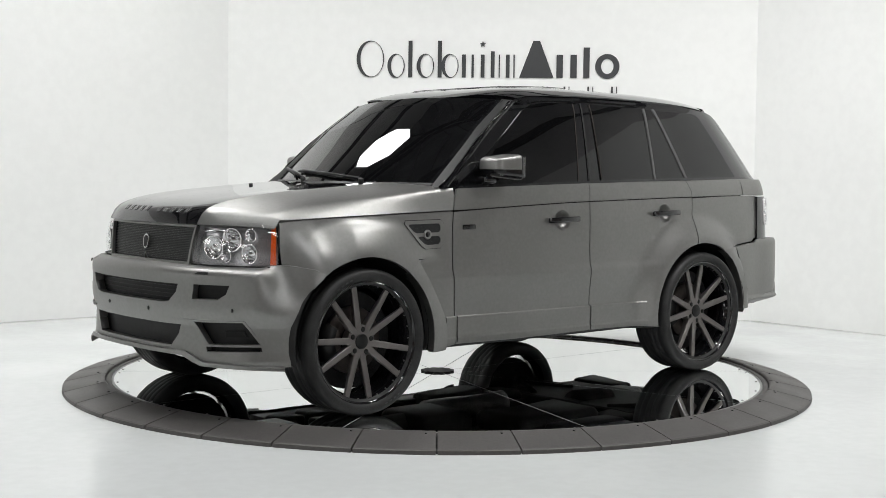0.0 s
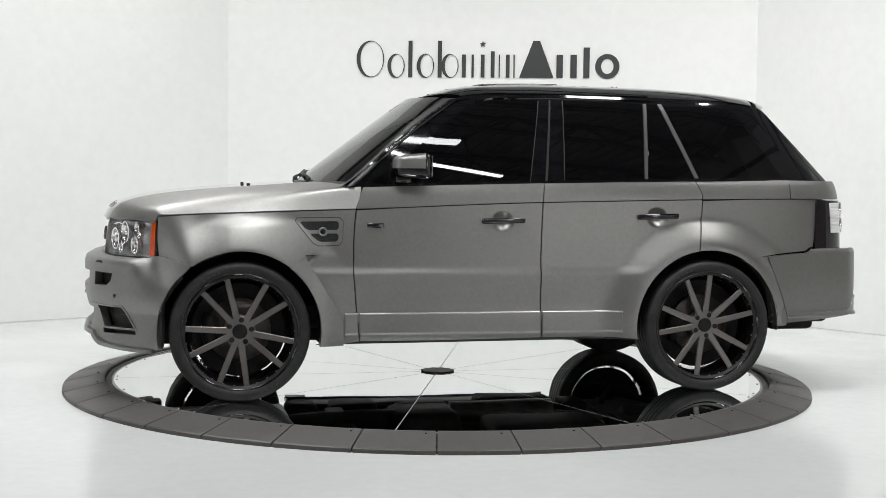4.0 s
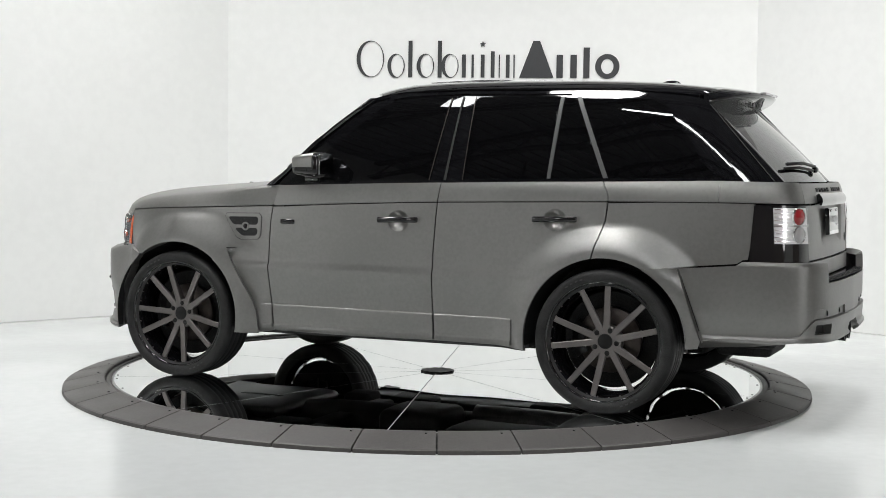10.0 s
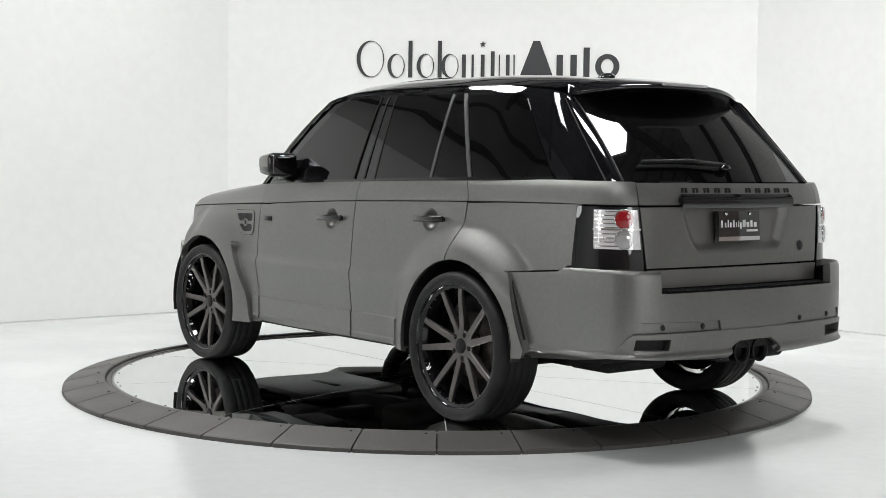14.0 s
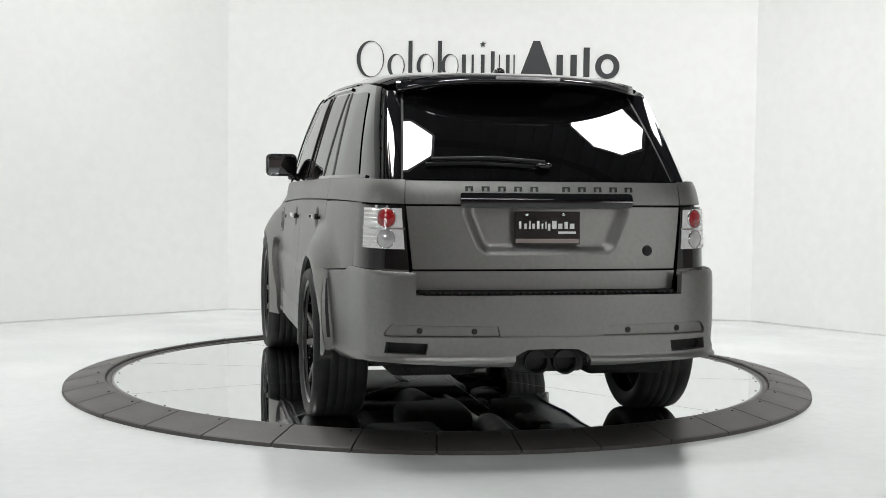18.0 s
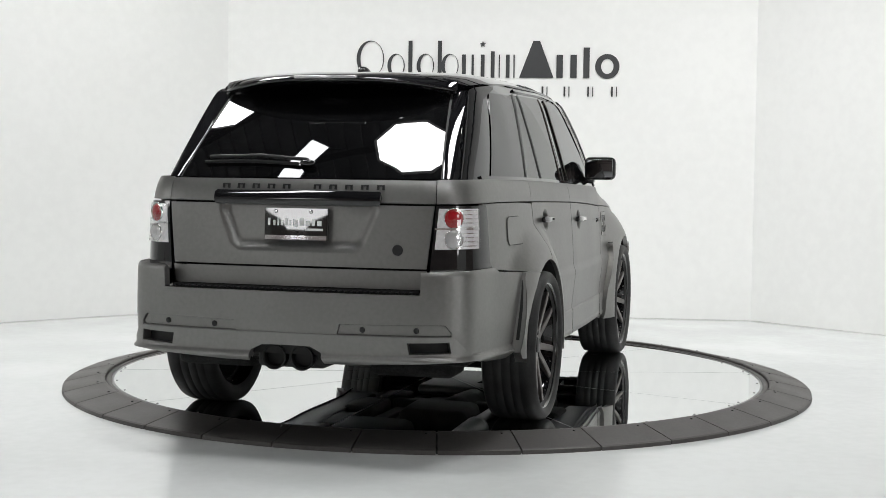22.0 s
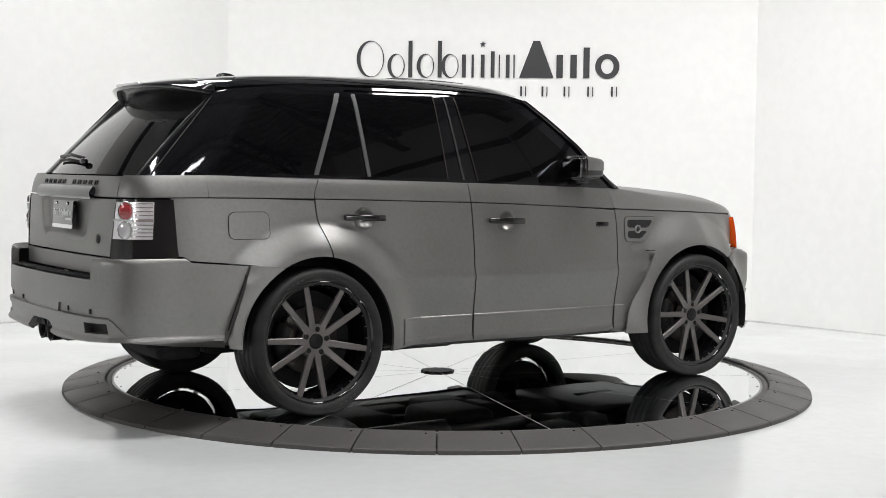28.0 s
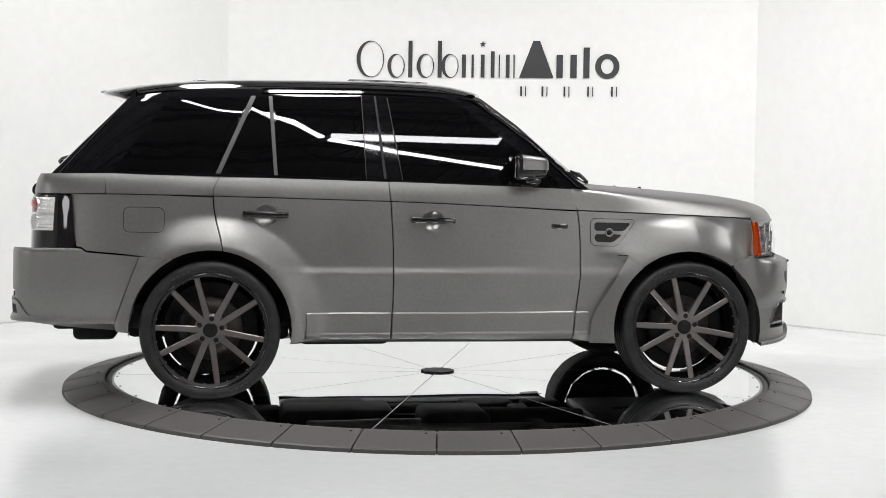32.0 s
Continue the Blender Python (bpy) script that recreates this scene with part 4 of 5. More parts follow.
        rows.append([bm.verts.new((p.x, s * p.y, p.z)) for p in (outer, outer.lerp(inner, 0.5) + Vector((0.006, 0.004, 0)), inner)])
    for p, o in zip(rows, rows[1:]):
        for k in range(2):
            bm.faces.new((p[k], p[k + 1], o[k + 1], o[k]))
    bmesh.ops.recalc_face_normals(bm, faces=bm.faces[:])
    part("windscreen_pillar", bm, SEAL, car, "black windscreen pillar")

    def rounded(x, z):
        d = min(abs((x - ax) * (bz - az) - (z - az) * (bx - ax)) / math.hypot(bx - ax, bz - az) for (ax, az), (bx, bz) in zip(rail, rail[1:]))
        return x, s * (house_y(x, z) + 0.006 + 0.010 * max(0.0, 1 - (d / 0.013) ** 2)), z
    part("pillar_trim", patch(q, rounded, (0.008, 0.008), flip=flip, depth=0.012), GLOSS, car)
    # the corner between the side frame and the rear glass
    bm = bmesh.new()
    rows = []
    for k in range(11):
        z = 1.25 + 0.432 * k / 10
        x = -2.303 + 0.977 * (z - 1.25)
        outer, inner = Vector((x + 0.004, house_y(x, z) - 0.003, z)), Vector(rear_glass_map(0.003)(0.985, z))
        rows.append([bm.verts.new((p.x, s * p.y, p.z)) for p in (outer, outer.lerp(inner, 0.5) + Vector((-0.012, 0.006, 0)), inner)])
    for p, o in zip(rows, rows[1:]):
        for k in range(2):
            bm.faces.new((p[k], p[k + 1], o[k + 1], o[k]))
    bmesh.ops.recalc_face_normals(bm, faces=bm.faces[:])
    part("rear_pillar", bm, GLOSS, car, "gloss black rear pillar")
    # D-pillar joint beside the rear glass
    q = [(-2.268, 1.252), (-1.908, 1.655), (-1.900, 1.658), (-2.260, 1.252)]
    part("pillar_gap", patch(q, hm(0.002), (0.06, 0.05), flip=flip, depth=0), SEAL, car)
    # door mirror
    mir = box((0.275, 0.0, 1.235), (0.465, 0.205, 1.39), 0.035, 4)
    for v in mir.verts:
        t = (v.co.x - 0.275) / 0.19
        v.co.y = v.co.y * (1 - 0.12 * t) + 0.880
        v.co.z = 1.31 + (v.co.z - 1.31) * (1 - 0.30 * t)
    for v in mir.verts:
        v.co.y *= s
    if s < 0:
        bmesh.ops.reverse_faces(mir, faces=mir.faces[:])
    low = mir.copy()
    for v in low.verts:
        v.co.x = 0.275 + (v.co.x - 0.275) * 0.985
        v.co.z = 1.31 + (v.co.z - 1.31) * 0.985
    bmesh.ops.bisect_plane(mir, geom=mir.verts[:] + mir.edges[:] + mir.faces[:], plane_co=(0, 0, 1.30), plane_no=(0, 0, 1), clear_inner=True)
    bmesh.ops.bisect_plane(mir, geom=mir.verts[:] + mir.edges[:] + mir.faces[:], plane_co=(0.305, 0, 0), plane_no=(1, 0, 0), clear_inner=True)
    mirror = part("door_mirror", low, GLOSS, car, "door mirror with grey cap and black base")
    for v in mir.verts:
        v.co.x += 0.003
    part("mirror_cap", mir, PAINT, mirror)
    gl = box((0.266, min(s * 0.900, s * 1.065), 1.255), (0.276, max(s * 0.900, s * 1.065), 1.372), 0.004)
    part("mirror_glass", gl, MIRRORGLASS, mirror)
    part("mirror_arm", box((0.36, min(s * 0.80, s * 0.93), 1.218), (0.45, max(s * 0.80, s * 0.93), 1.262), 0.012), GLOSS, mirror)


for s in (1, -1):
    build_side(s)
    build_greenhouse(s)


def build_roof():
    out = [(0.205, 0), (0.185, 0.5), (0.115, 0.85), (0.03, 1.0)] + [(-1.0, 1.0), (-1.82, 1.0), (-1.90, 0.9), (-1.93, 0.0)]
    out = out + [(x, -v) for x, v in out[::-1][1:-1]]
    part("roof", patch(out, roof_map(), (0.08, 0.08), flip=False, depth=0.03), GLOSS, car, "gloss black roof panel")
    # glass sunroof outline
    q = [(-0.15, -0.62), (-0.15, 0.62), (-0.62, 0.66), (-0.62, -0.66)]
    part("sunroof", patch(q, roof_map(0.004), (0.08, 0.08), depth=0.004, flip=True), TINT, car, "dark glass sunroof")
    # rear wing
    bm = bmesh.new()
    rows = []
    for i in range(25):
        v = -1 + 2 * i / 24
        y = 0.612 * v
        xr = -2.082 + 0.190 * abs(v) ** 2.6
        xf = -1.85
        drop = 0.050 * abs(v) ** 3
        zt = ridge(xf) + 0.002 - drop
        rows.append([bm.verts.new(p) for p in ((xf, y, zt), ((xf + xr) / 2, y, zt - 0.016), (xr + 0.02, y, zt - 0.036), (xr, y, zt - 0.049), (xr + 0.015, y, zt - 0.064), (xr + 0.10, y, zt - 0.078), (xf, y, zt - 0.095))])
    for p, q in zip(rows, rows[1:]):
        for k in range(6):
            bm.faces.new((p[k], p[k + 1], q[k + 1], q[k]))
    bm.faces.new(rows[0])
    bm.faces.new(rows[-1][::-1])
    bmesh.ops.recalc_face_normals(bm, faces=bm.faces[:])
    wing = part("rear_wing", bm, GLOSS, car, "gloss black roof spoiler")
    part("brake_lamp", box((-2.089, -0.16, 1.733), (-2.056, 0.16, 1.748), 0.004), DOMEGREY, wing, "clear high-level brake lamp")
    bm = bmesh.new()
    bmesh.ops.create_uvsphere(bm, u_segments=16, v_segments=10, radius=1)
    for v in bm.verts:
        v.co = Vector((-1.485 + 0.07 * v.co.x - 0.02 * v.co.z, 0.032 * v.co.y, 1.800 + 0.034 * max(v.co.z, -0.2)))
    part("roof_antenna", bm, GLOSS, car, "small black roof antenna pod")
    # windscreen and rear glass
    out = [(-1, 1.195), (1, 1.195), (1, 1.708), (0.8, 1.722), (0, 1.741), (-0.8, 1.722), (-1, 1.708)]
    part("windscreen", patch(out, screen_map(), (0.1, 0.05), depth=0.01), TINT, car, "dark sloping windscreen glass")
    ring = [[(-1.0, 1.195), (-0.955, 1.195), (-0.945, 1.706), (-1.0, 1.706)], [(0.955, 1.195), (1.0, 1.195), (1.0, 1.706), (0.945, 1.706)]]
    for q in ring:
        part("screen_edge", patch(q, screen_map(0.003), (0.05, 0.05), depth=0.005), GLOSS, car)
    out = [(-1, 1.250), (1, 1.250), (1, 1.695), (-1, 1.695)]
    part("rear_window", patch(out, rear_glass_map(), (0.1, 0.05), flip=True, depth=0.01), TINT, car, "dark sloping rear window")
    for k in (-1, 1):
        q = [(k * 1.0, 1.25), (k * 0.975, 1.25), (k * 0.965, 1.69), (k * 1.0, 1.69)]
        part("rear_window_edge", patch(q, rear_glass_map(0.002), (0.05, 0.05), flip=True, depth=0.004), SEAL, car)
    # rear wiper
    wip = part("rear_wiper", tube([rear_glass_map(0.03)(-0.02, 1.315), rear_glass_map(0.035)(0.35, 1.33), rear_glass_map(0.03)(0.78, 1.325)], 0.009), TRIM, car, "black rear wiper")
    part("wiper_blade", tube([rear_glass_map(0.014)(0.05, 1.305), rear_glass_map(0.014)(0.45, 1.318), rear_glass_map(0.014)(0.82, 1.312)], 0.008), SEAL, wip)
    bm = bmesh.new()
    bmesh.ops.create_uvsphere(bm, u_segments=14, v_segments=8, radius=1)
    c = Vector(rear_glass_map(0.02)(-0.02, 1.305))
    for v in bm.verts:
        v.co = Vector((c.x + 0.02 * v.co.x, c.y + 0.040 * v.co.y, c.z + 0.018 * v.co.z))
    part("wiper_pivot", bm, GLOSS, wip)
    # front wipers and cowl
    q = [(-0.98, 1.19), (0.98, 1.19), (0.98, 1.215), (-0.98, 1.215)]
    part("cowl", patch(q, screen_map(0.006), (0.1, 0.02), depth=0.02), TRIM, car, "black scuttle strip")
    for a, b in (((0.42, 1.222), (-0.42, 1.262)), ((-0.28, 1.222), (-0.92, 1.275))):
        f = screen_map(0.022)
        w = part("front_wiper", tube([f(*a), f((a[0] + b[0]) / 2, (a[1] + b[1]) / 2 + 0.006), f(*b)], 0.008), TRIM, car, "black windscreen wiper")
        g = screen_map(0.013)
        part("wiper_blade", tube([g(a[0] - 0.2, a[1] + 0.008), g((a[0] + b[0]) / 2, (a[1] + b[1]) / 2 + 0.004), g(b[0] - 0.1, b[1] + 0.002)], 0.007), SEAL, w)
        c = Vector(f(*a))
        part("wiper_pivot", turned([(0.0001, 0.012), (0.014, 0.011), (0.016, 0.0), (0.016, -0.04)], 12, "Z"), TRIM, w).location = c - Vector((0, 0, 0.01))


build_roof()


def build_hood():
    hood = None
    for k in (1, -1):
        out = [(0.0, k * 1.0), (0.5, k * 1.0), (0.93, k * 1.0), (1.0, k * 0.97), (1.0, k * 0.54), (0.0, k * 0.54)]
        hood = part("hood_flank" if hood else "hood", patch(out, hood_map(), (0.025, 0.02), flip=False, depth=0.025), PAINT, hood or car, "" if hood else "satin grey clamshell bonnet with gloss black middle")
    out = [(0.0, 0.5395), (1.0, 0.5395), (1.0, -0.5395), (0.0, -0.5395)]
    part("hood_centre", patch(out, hood_map(), (0.025, 0.03), flip=False, depth=0.025), GLOSS, hood.parent if hood.parent is not car else hood, "gloss black bonnet middle")
    for y in (-0.285, 0.285):
        jet = box((-0.010, -0.009, -0.016), (0.010, 0.009, 0.007), 0.004)
        part("washer_jet", jet, TRIM, car).location = (1.232, y, 1.194)
    # raised marks along the nose of the bonnet
    for k in range(11):
        if k == 5:
            continue
        v = -0.38 + 0.076 * k
        for d0, d1 in ((0, 0.010), (0.022, 0.032)):
            q = [(0.945, v + d0), (0.945, v + d1), (0.972, v + d1), (0.972, v + d0)]
            part("bonnet_mark", patch(q, hood_map(0.004), (0.05, 0.05), depth=0.005), SILVER, car)


build_hood()


def build_front():
    nm = lambda o=0.0: NOSE.map(nose_prof, o)
    # grille
    out = [(-0.465, 0.995), (-0.43, 0.785), (0.43, 0.785), (0.465, 0.995)]
    hole = [(-0.450, 0.984), (-0.418, 0.803), (0.418, 0.803), (0.450, 0.984)]
    gr = part("grille", patch(out, nm(0.012), (0.05, 0.05), holes=[hole], depth=0.05, flip=False), PAINT, car, "grey grille surround with black mesh")
    part("grille_mesh", patch(shrink(hole, -0.01), nm(-0.012), (0.05, 0.05), depth=0), MESH, gr)
    for k in range(19):
        z = 0.811 + 0.009 * k
        h = 0.418 + 0.032 * (z - 0.803) / 0.181
        part("grille_bar", patch([(-h, z), (h, z), (h, z + 0.0035), (-h, z + 0.0035)], nm(-0.006), (0.1, 0.02), depth=0.005), GRILLEBAR, gr)
    for k in (-1, 1):
        part("grille_edge_bar", patch([(k * 0.412, 0.806), (k * 0.404, 0.806), (k * 0.434, 0.982), (k * 0.442, 0.982)], nm(-0.002), (0.1, 0.05), depth=0.01), TRIM, gr)
    sh = [(-0.026, 0.920), (-0.014, 0.930), (0, 0.933), (0.014, 0.930), (0.026, 0.920), (0.029, 0.898), (0.025, 0.876), (0.013, 0.858), (0, 0.851), (-0.013, 0.858), (-0.025, 0.876), (-0.029, 0.898)]
    part("grille_badge", patch(sh, nm(0.008), (0.05, 0.05), depth=0.012), SILVER, gr, "silver shield badge")
    part("badge_field", patch(shrink(sh, 0.009), nm(0.0105), (0.05, 0.05), depth=0.002), TRIM, gr)
    # head lamps
    for s in (1, -1):
        flip = s < 0
        e = NOSE.s_of_x(1.775)
        a = [(s * 0.478, 1.002), (s * 0.445, 0.805), (s * 0.50, 0.785), (s * e, 0.795), (s * (e - 0.004), 1.004)]
        lamp = part("headlamp", patch(a, nm(-0.040), (0.04, 0.04), depth=-0.036, flip=flip), LAMPGREY, car, "clear headlamp with grey housing and round lamps")
        part("lamp_lens", patch(a, lambda q, z: nm(0.016 * max(0.0, 1 - ((z - 0.90) / 0.105) ** 2))(q, z), (0.02, 0.015), depth=0.0, flip=flip), LENS, lamp, "clear lens cover")
        q = [(s * (e - 0.040), 0.80), (s * (e - 0.008), 0.80), (s * (e - 0.008), 0.998), (s * (e - 0.030), 0.998)]
        part("indicator", patch(q, nm(-0.006), (0.03, 0.03), depth=0.03, flip=flip), AMBER, lamp, "amber side indicator")
        for sx, z, r in ((0.695, 0.925, 0.062), (0.80, 0.950, 0.036), (0.585, 0.885, 0.062), (0.665, 0.842, 0.034), (0.795, 0.855, 0.052)):
            x, y, z = nm(-0.036)(s * sx, z)
            d = Vector((0.9, s * 0.35, 0)).normalized()
            rot = d.to_track_quat("Y", "Z").to_matrix().to_4x4()
            bowl = turned([(r * 1.0, 0.030), (r * 0.92, 0.033), (r * 0.86, 0.024), (r * 0.62, 0.0), (r * 0.25, -0.012), (0.0001, -0.014)], 24)
            bowl.transform(Matrix.Translation((x, y, z)) @ rot)
            part("lamp_bowl", bowl, LAMPCHROME, lamp)
            bulb = turned([(0.0001, 0.034), (r * 0.3, 0.028), (r * 0.42, 0.012), (r * 0.42, -0.01)], 18)
            bulb.transform(Matrix.Translation((x, y, z)) @ rot)
            part("projector", bulb, CHROME if r > 0.05 else LENS, lamp)
        brow = [nm(-0.012)(s * (0.50 + 0.22 * k / 8), 0.975 - 0.05 * abs(k / 8 - 0.45) ** 1.5 - 0.06 * max(0, k / 8 - 0.6)) for k in range(9)]
        part("lamp_brow", tube(brow, 0.006), CHROME, lamp, "chrome trim arc")
        seal = [(s * 0.440, 0.785), (s * e, 0.782), (s * e, 0.794), (s * 0.442, 0.798)]
        part("lamp_seal", patch(seal, nm(0.004), (0.05, 0.05), depth=0.01, flip=flip), SEAL, lamp)
    # bumper
    k0, k1 = FRONT.s_of_x(1.93), FRONT.s_of_x(1.78)

    def fm(o=0.0):
        shelf, plain = FRONT.map(front_prof, o), FRONT.map(lambda z: min(0.0, front_prof(min(z, 0.72))), o)

        def f(q, z):
            k = smoothstep((abs(q) - k0) / (k1 - k0))
            a, b = Vector(shelf(q, z)), Vector(plain(q, z))
            if k > 0:
                inset = 0.100 * max(0.0, min(1.0, (b.x - 1.65) / 0.115)) * max(0.0, min(1.0, (z - 0.56) / 0.23))
                b.y -= inset if q > 0 else -inset
            return tuple(a.lerp(b, k))
        return f
    e = FRONT.s_of_x(1.58)
    k_of = FRONT.s_of_x

    def half(s):
        top = [(0, 0.798), (0.45, 0.798), (0.75, 0.797), (k_of(1.86), 0.799), (k_of(1.76), 0.803), (k_of(1.73), 0.801), (k_of(1.65), 0.783), (k_of(1.60), 0.762), (k_of(1.588), 0.752)]
        arch_pts = [(k_of(min(x, 1.75)), z) for x, z in arc(HUB_F, HUB_Z, ARCH, 50, -13, 12)]
        low = [(k_of(1.86), 0.283), (0.80, 0.285), (0.62, 0.30), (0.50, 0.345), (0.35, 0.352), (0, 0.352)]
        return [(s * a, b) for a, b in top + arch_pts + low]
    right = half(-1)
    out = half(1) + right[::-1][1:-1]
    holes = [[(-0.40, 0.605), (-0.34, 0.598), (0.34, 0.598), (0.40, 0.605), (0.455, 0.655), (0.47, 0.697), (-0.47, 0.697), (-0.455, 0.655)]]
    low_hole = [(-0.47, 0.486), (-0.455, 0.440), (-0.40, 0.376), (0.40, 0.376), (0.455, 0.440), (0.47, 0.486)]
    holes.append(low_hole)
    for s in (1, -1):
        holes.append([(s * 0.565, 0.625), (s * 0.72, 0.628), (s * 0.765, 0.655), (s * 0.785, 0.70), (s * 0.575, 0.70)])
        holes.append([(s * 0.565, 0.508), (s * 0.85, 0.513), (s * 0.945, 0.402), (s * 0.655, 0.396)])
        holes.append([(s * 0.64, 0.384), (s * 0.948, 0.390), (s * 0.955, 0.368), (s * 0.645, 0.358)])
    bump = part("front_bumper", patch(out, fm(), (0.035, 0.02), holes=holes, depth=0.045, gap=0.003), PAINT, car, "satin grey front bumper with dark intakes")
    back = [(-k_of(1.76), 0.34), (k_of(1.76), 0.34), (k_of(1.76), 0.74), (-k_of(1.76), 0.74)]
    part("intake_backing", patch(back, fm(-0.058), (0.05, 0.05), depth=0), SEAL, bump)
    for z in (0.615, 0.635, 0.655, 0.675):
        part("intake_bar", patch([(-0.42, z), (0.42, z), (0.42, z + 0.004), (-0.42, z + 0.004)], fm(-0.045), (0.1, 0.02), depth=0.006), TRIM, bump)
    for s in (1, -1):
        flip = s < 0
        frame_ = [(s * 0.46, 0.520), (s * 0.60, 0.516), (s * 0.862, 0.521), (s * 0.962, 0.398), (s * 0.950, 0.396), (s * 0.852, 0.513), (s * 0.60, 0.507), (s * 0.47, 0.512)]
        part("intake_frame", patch(frame_, fm(0.004), (0.04, 0.02), depth=0.008, flip=flip), PAINT, bump)
        part("fog_lamp", patch([(s * 0.73, 0.43), (s * 0.86, 0.434), (s * 0.84, 0.468), (s * 0.73, 0.464)], fm(-0.05), (0.05, 0.03), depth=0.02, flip=flip), LUG, bump)
        for ss, z in ((0.22, 0.555), (0.80, 0.575)):
            c = Vector(fm(0.002)(s * ss, z))
            sens = turned([(0.0001, 0.003), (0.009, 0.003), (0.011, 0.0)], 12, "X")
            part("parking_sensor", sens, TRIM, bump).location = c
        part("tow_cover", patch([(s * 0.58, 0.752), (s * 0.66, 0.752), (s * 0.66, 0.764), (s * 0.60, 0.764)], fm(0.004), (0.05, 0.02), depth=0.006, flip=flip), SEAL, bump)
    part("front_lip", patch([(-k_of(1.80), 0.270), (-0.62, 0.285), (-0.50, 0.335), (0.50, 0.335), (0.62, 0.285), (k_of(1.80), 0.270), (k_of(1.80), 0.288), (0.64, 0.306), (0.52, 0.356), (-0.52, 0.356), (-0.64, 0.306), (-k_of(1.80), 0.288)], fm(0.022), (0.05, 0.02), depth=0.07), PAINT, bump, "thin grey chin lip")


build_front()


def build_rear():
    tm = lambda o=0.0: TAIL.map(tail_prof, o)
    # tailgate with its sunk plate field
    e0, e1 = TAIL.s_of_y(0.660), TAIL.s_of_y(0.628)
    out = [(e0, 1.132), (e1, 0.838), (-e1, 0.838), (-e0, 1.132)]
    hole = [(0.395, 1.128), (0.405, 1.10), (0.335, 0.935), (0.295, 0.905), (-0.295, 0.905), (-0.335, 0.935), (-0.405, 1.10), (-0.395, 1.128)]
    gate = part("tailgate", patch(out, tm(), (0.04, 0.03), holes=[hole], depth=0.02, flip=True, gap=0.0035), PAINT, car, "satin grey tailgate with sunken plate field")

    def sunk(q, z):
        d = 9.0
        for (ax, az), (bx, bz) in zip(hole, hole[1:]):
            t = max(0.0, min(1.0, ((q - ax) * (bx - ax) + (z - az) * (bz - az)) / ((bx - ax) ** 2 + (bz - az) ** 2)))
            d = min(d, math.hypot(q - ax - t * (bx - ax), z - az - t * (bz - az)))
        return tm(-0.0004 - 0.028 * smoothstep(d / 0.055))(q, z)
    part("plate_field", patch(shrink(hole, -0.002), sunk, (0.012, 0.012), depth=0, flip=True), PAINT, gate)
    out = [(e0 + 0.004, 1.246), (e0 + 0.002, 1.137), (-e0 - 0.002, 1.137), (-e0 - 0.004, 1.246)]
    part("tailgate_upper", patch(out, tm(), (0.04, 0.02), depth=0.02, flip=True, gap=0.002), PAINT, gate)
    out = [(e1, 0.834), (e1 - 0.012, 0.745), (-e1 + 0.012, 0.745), (-e1, 0.834)]
    part("tailgate_lower", patch(out, tm(0.004), (0.04, 0.02), depth=0.02, flip=True, gap=0.002), PAINT, gate)
    strp = [(0.405, 1.191), (0.412, 1.183), (0.410, 1.132), (0.402, 1.124), (-0.402, 1.124), (-0.410, 1.132), (-0.412, 1.183), (-0.405, 1.191)]
    part("handle_strip", patch(strp, lambda q, z: tm(0.016 + 0.016 * max(0.0, 1 - ((z - 1.157) / 0.034) ** 2))(q, z), (0.04, 0.005), depth=0.03, flip=True), GLOSS, gate, "gloss black tailgate handle strip")
    for k in range(11):
        if k == 5:
            continue
        y = 0.385 - 0.077 * k
        for d0, d1 in ((0, 0.011), (0.026, 0.037)):
            q = [(y - d0, 1.199), (y - d1, 1.199), (y - d1, 1.220), (y - d0, 1.220)]
            part("tailgate_mark", patch(q, tm(0.006), (0.05, 0.05), depth=0.008, flip=True), TRIM, gate)
        q = [(y, 1.216), (y - 0.037, 1.216), (y - 0.037, 1.221), (y, 1.221)]
        part("tailgate_mark", patch(q, tm(0.006), (0.05, 0.05), depth=0.008, flip=True), TRIM, gate)
    # plate
    plate = part("plate_frame", patch([(0.156, 1.108), (0.156, 0.960), (-0.156, 0.960), (-0.156, 1.108)], tm(0.008), (0.1, 0.1), depth=0.02, flip=True), PLATEBLACK, gate, "dark dealer plate with a chrome foot")
    part("plate_foot", patch([(0.153, 0.982), (0.153, 0.962), (-0.153, 0.962), (-0.153, 0.982)], tm(0.011), (0.1, 0.1), depth=0.004, flip=True), CHROME, plate)
    part("plate_face", patch([(0.1525, 1.1045), (0.1525, 0.984), (-0.1525, 0.984), (-0.1525, 1.1045)], tm(0.0105), (0.1, 0.1), depth=0.002, flip=True), PLATEBLACK, plate)
    for y0, w, z0, z1 in ((0.138, 0.012, 1.028, 1.062), (0.112, 0.012, 1.028, 1.052), (0.09, 0.008, 1.028, 1.064), (0.074, 0.012, 1.028, 1.052), (0.052, 0.012, 1.028, 1.064), (0.03, 0.008, 1.028, 1.052), (0.012, 0.006, 1.028, 1.06), (0.0, 0.012, 1.020, 1.052), (-0.02, 0.022, 1.028, 1.064), (-0.05, 0.02, 1.028, 1.052), (-0.08, 0.016, 1.028, 1.06), (-0.106, 0.022, 1.028, 1.052), (-0.05, 0.085, 1.005, 1.016)):
        part("plate_mark", patch([(y0, z0), (y0 - w, z0), (y0 - w, z1), (y0, z1)], tm(0.0122), (0.1, 0.1), depth=0.001, flip=True), WHITEPRINT, plate)
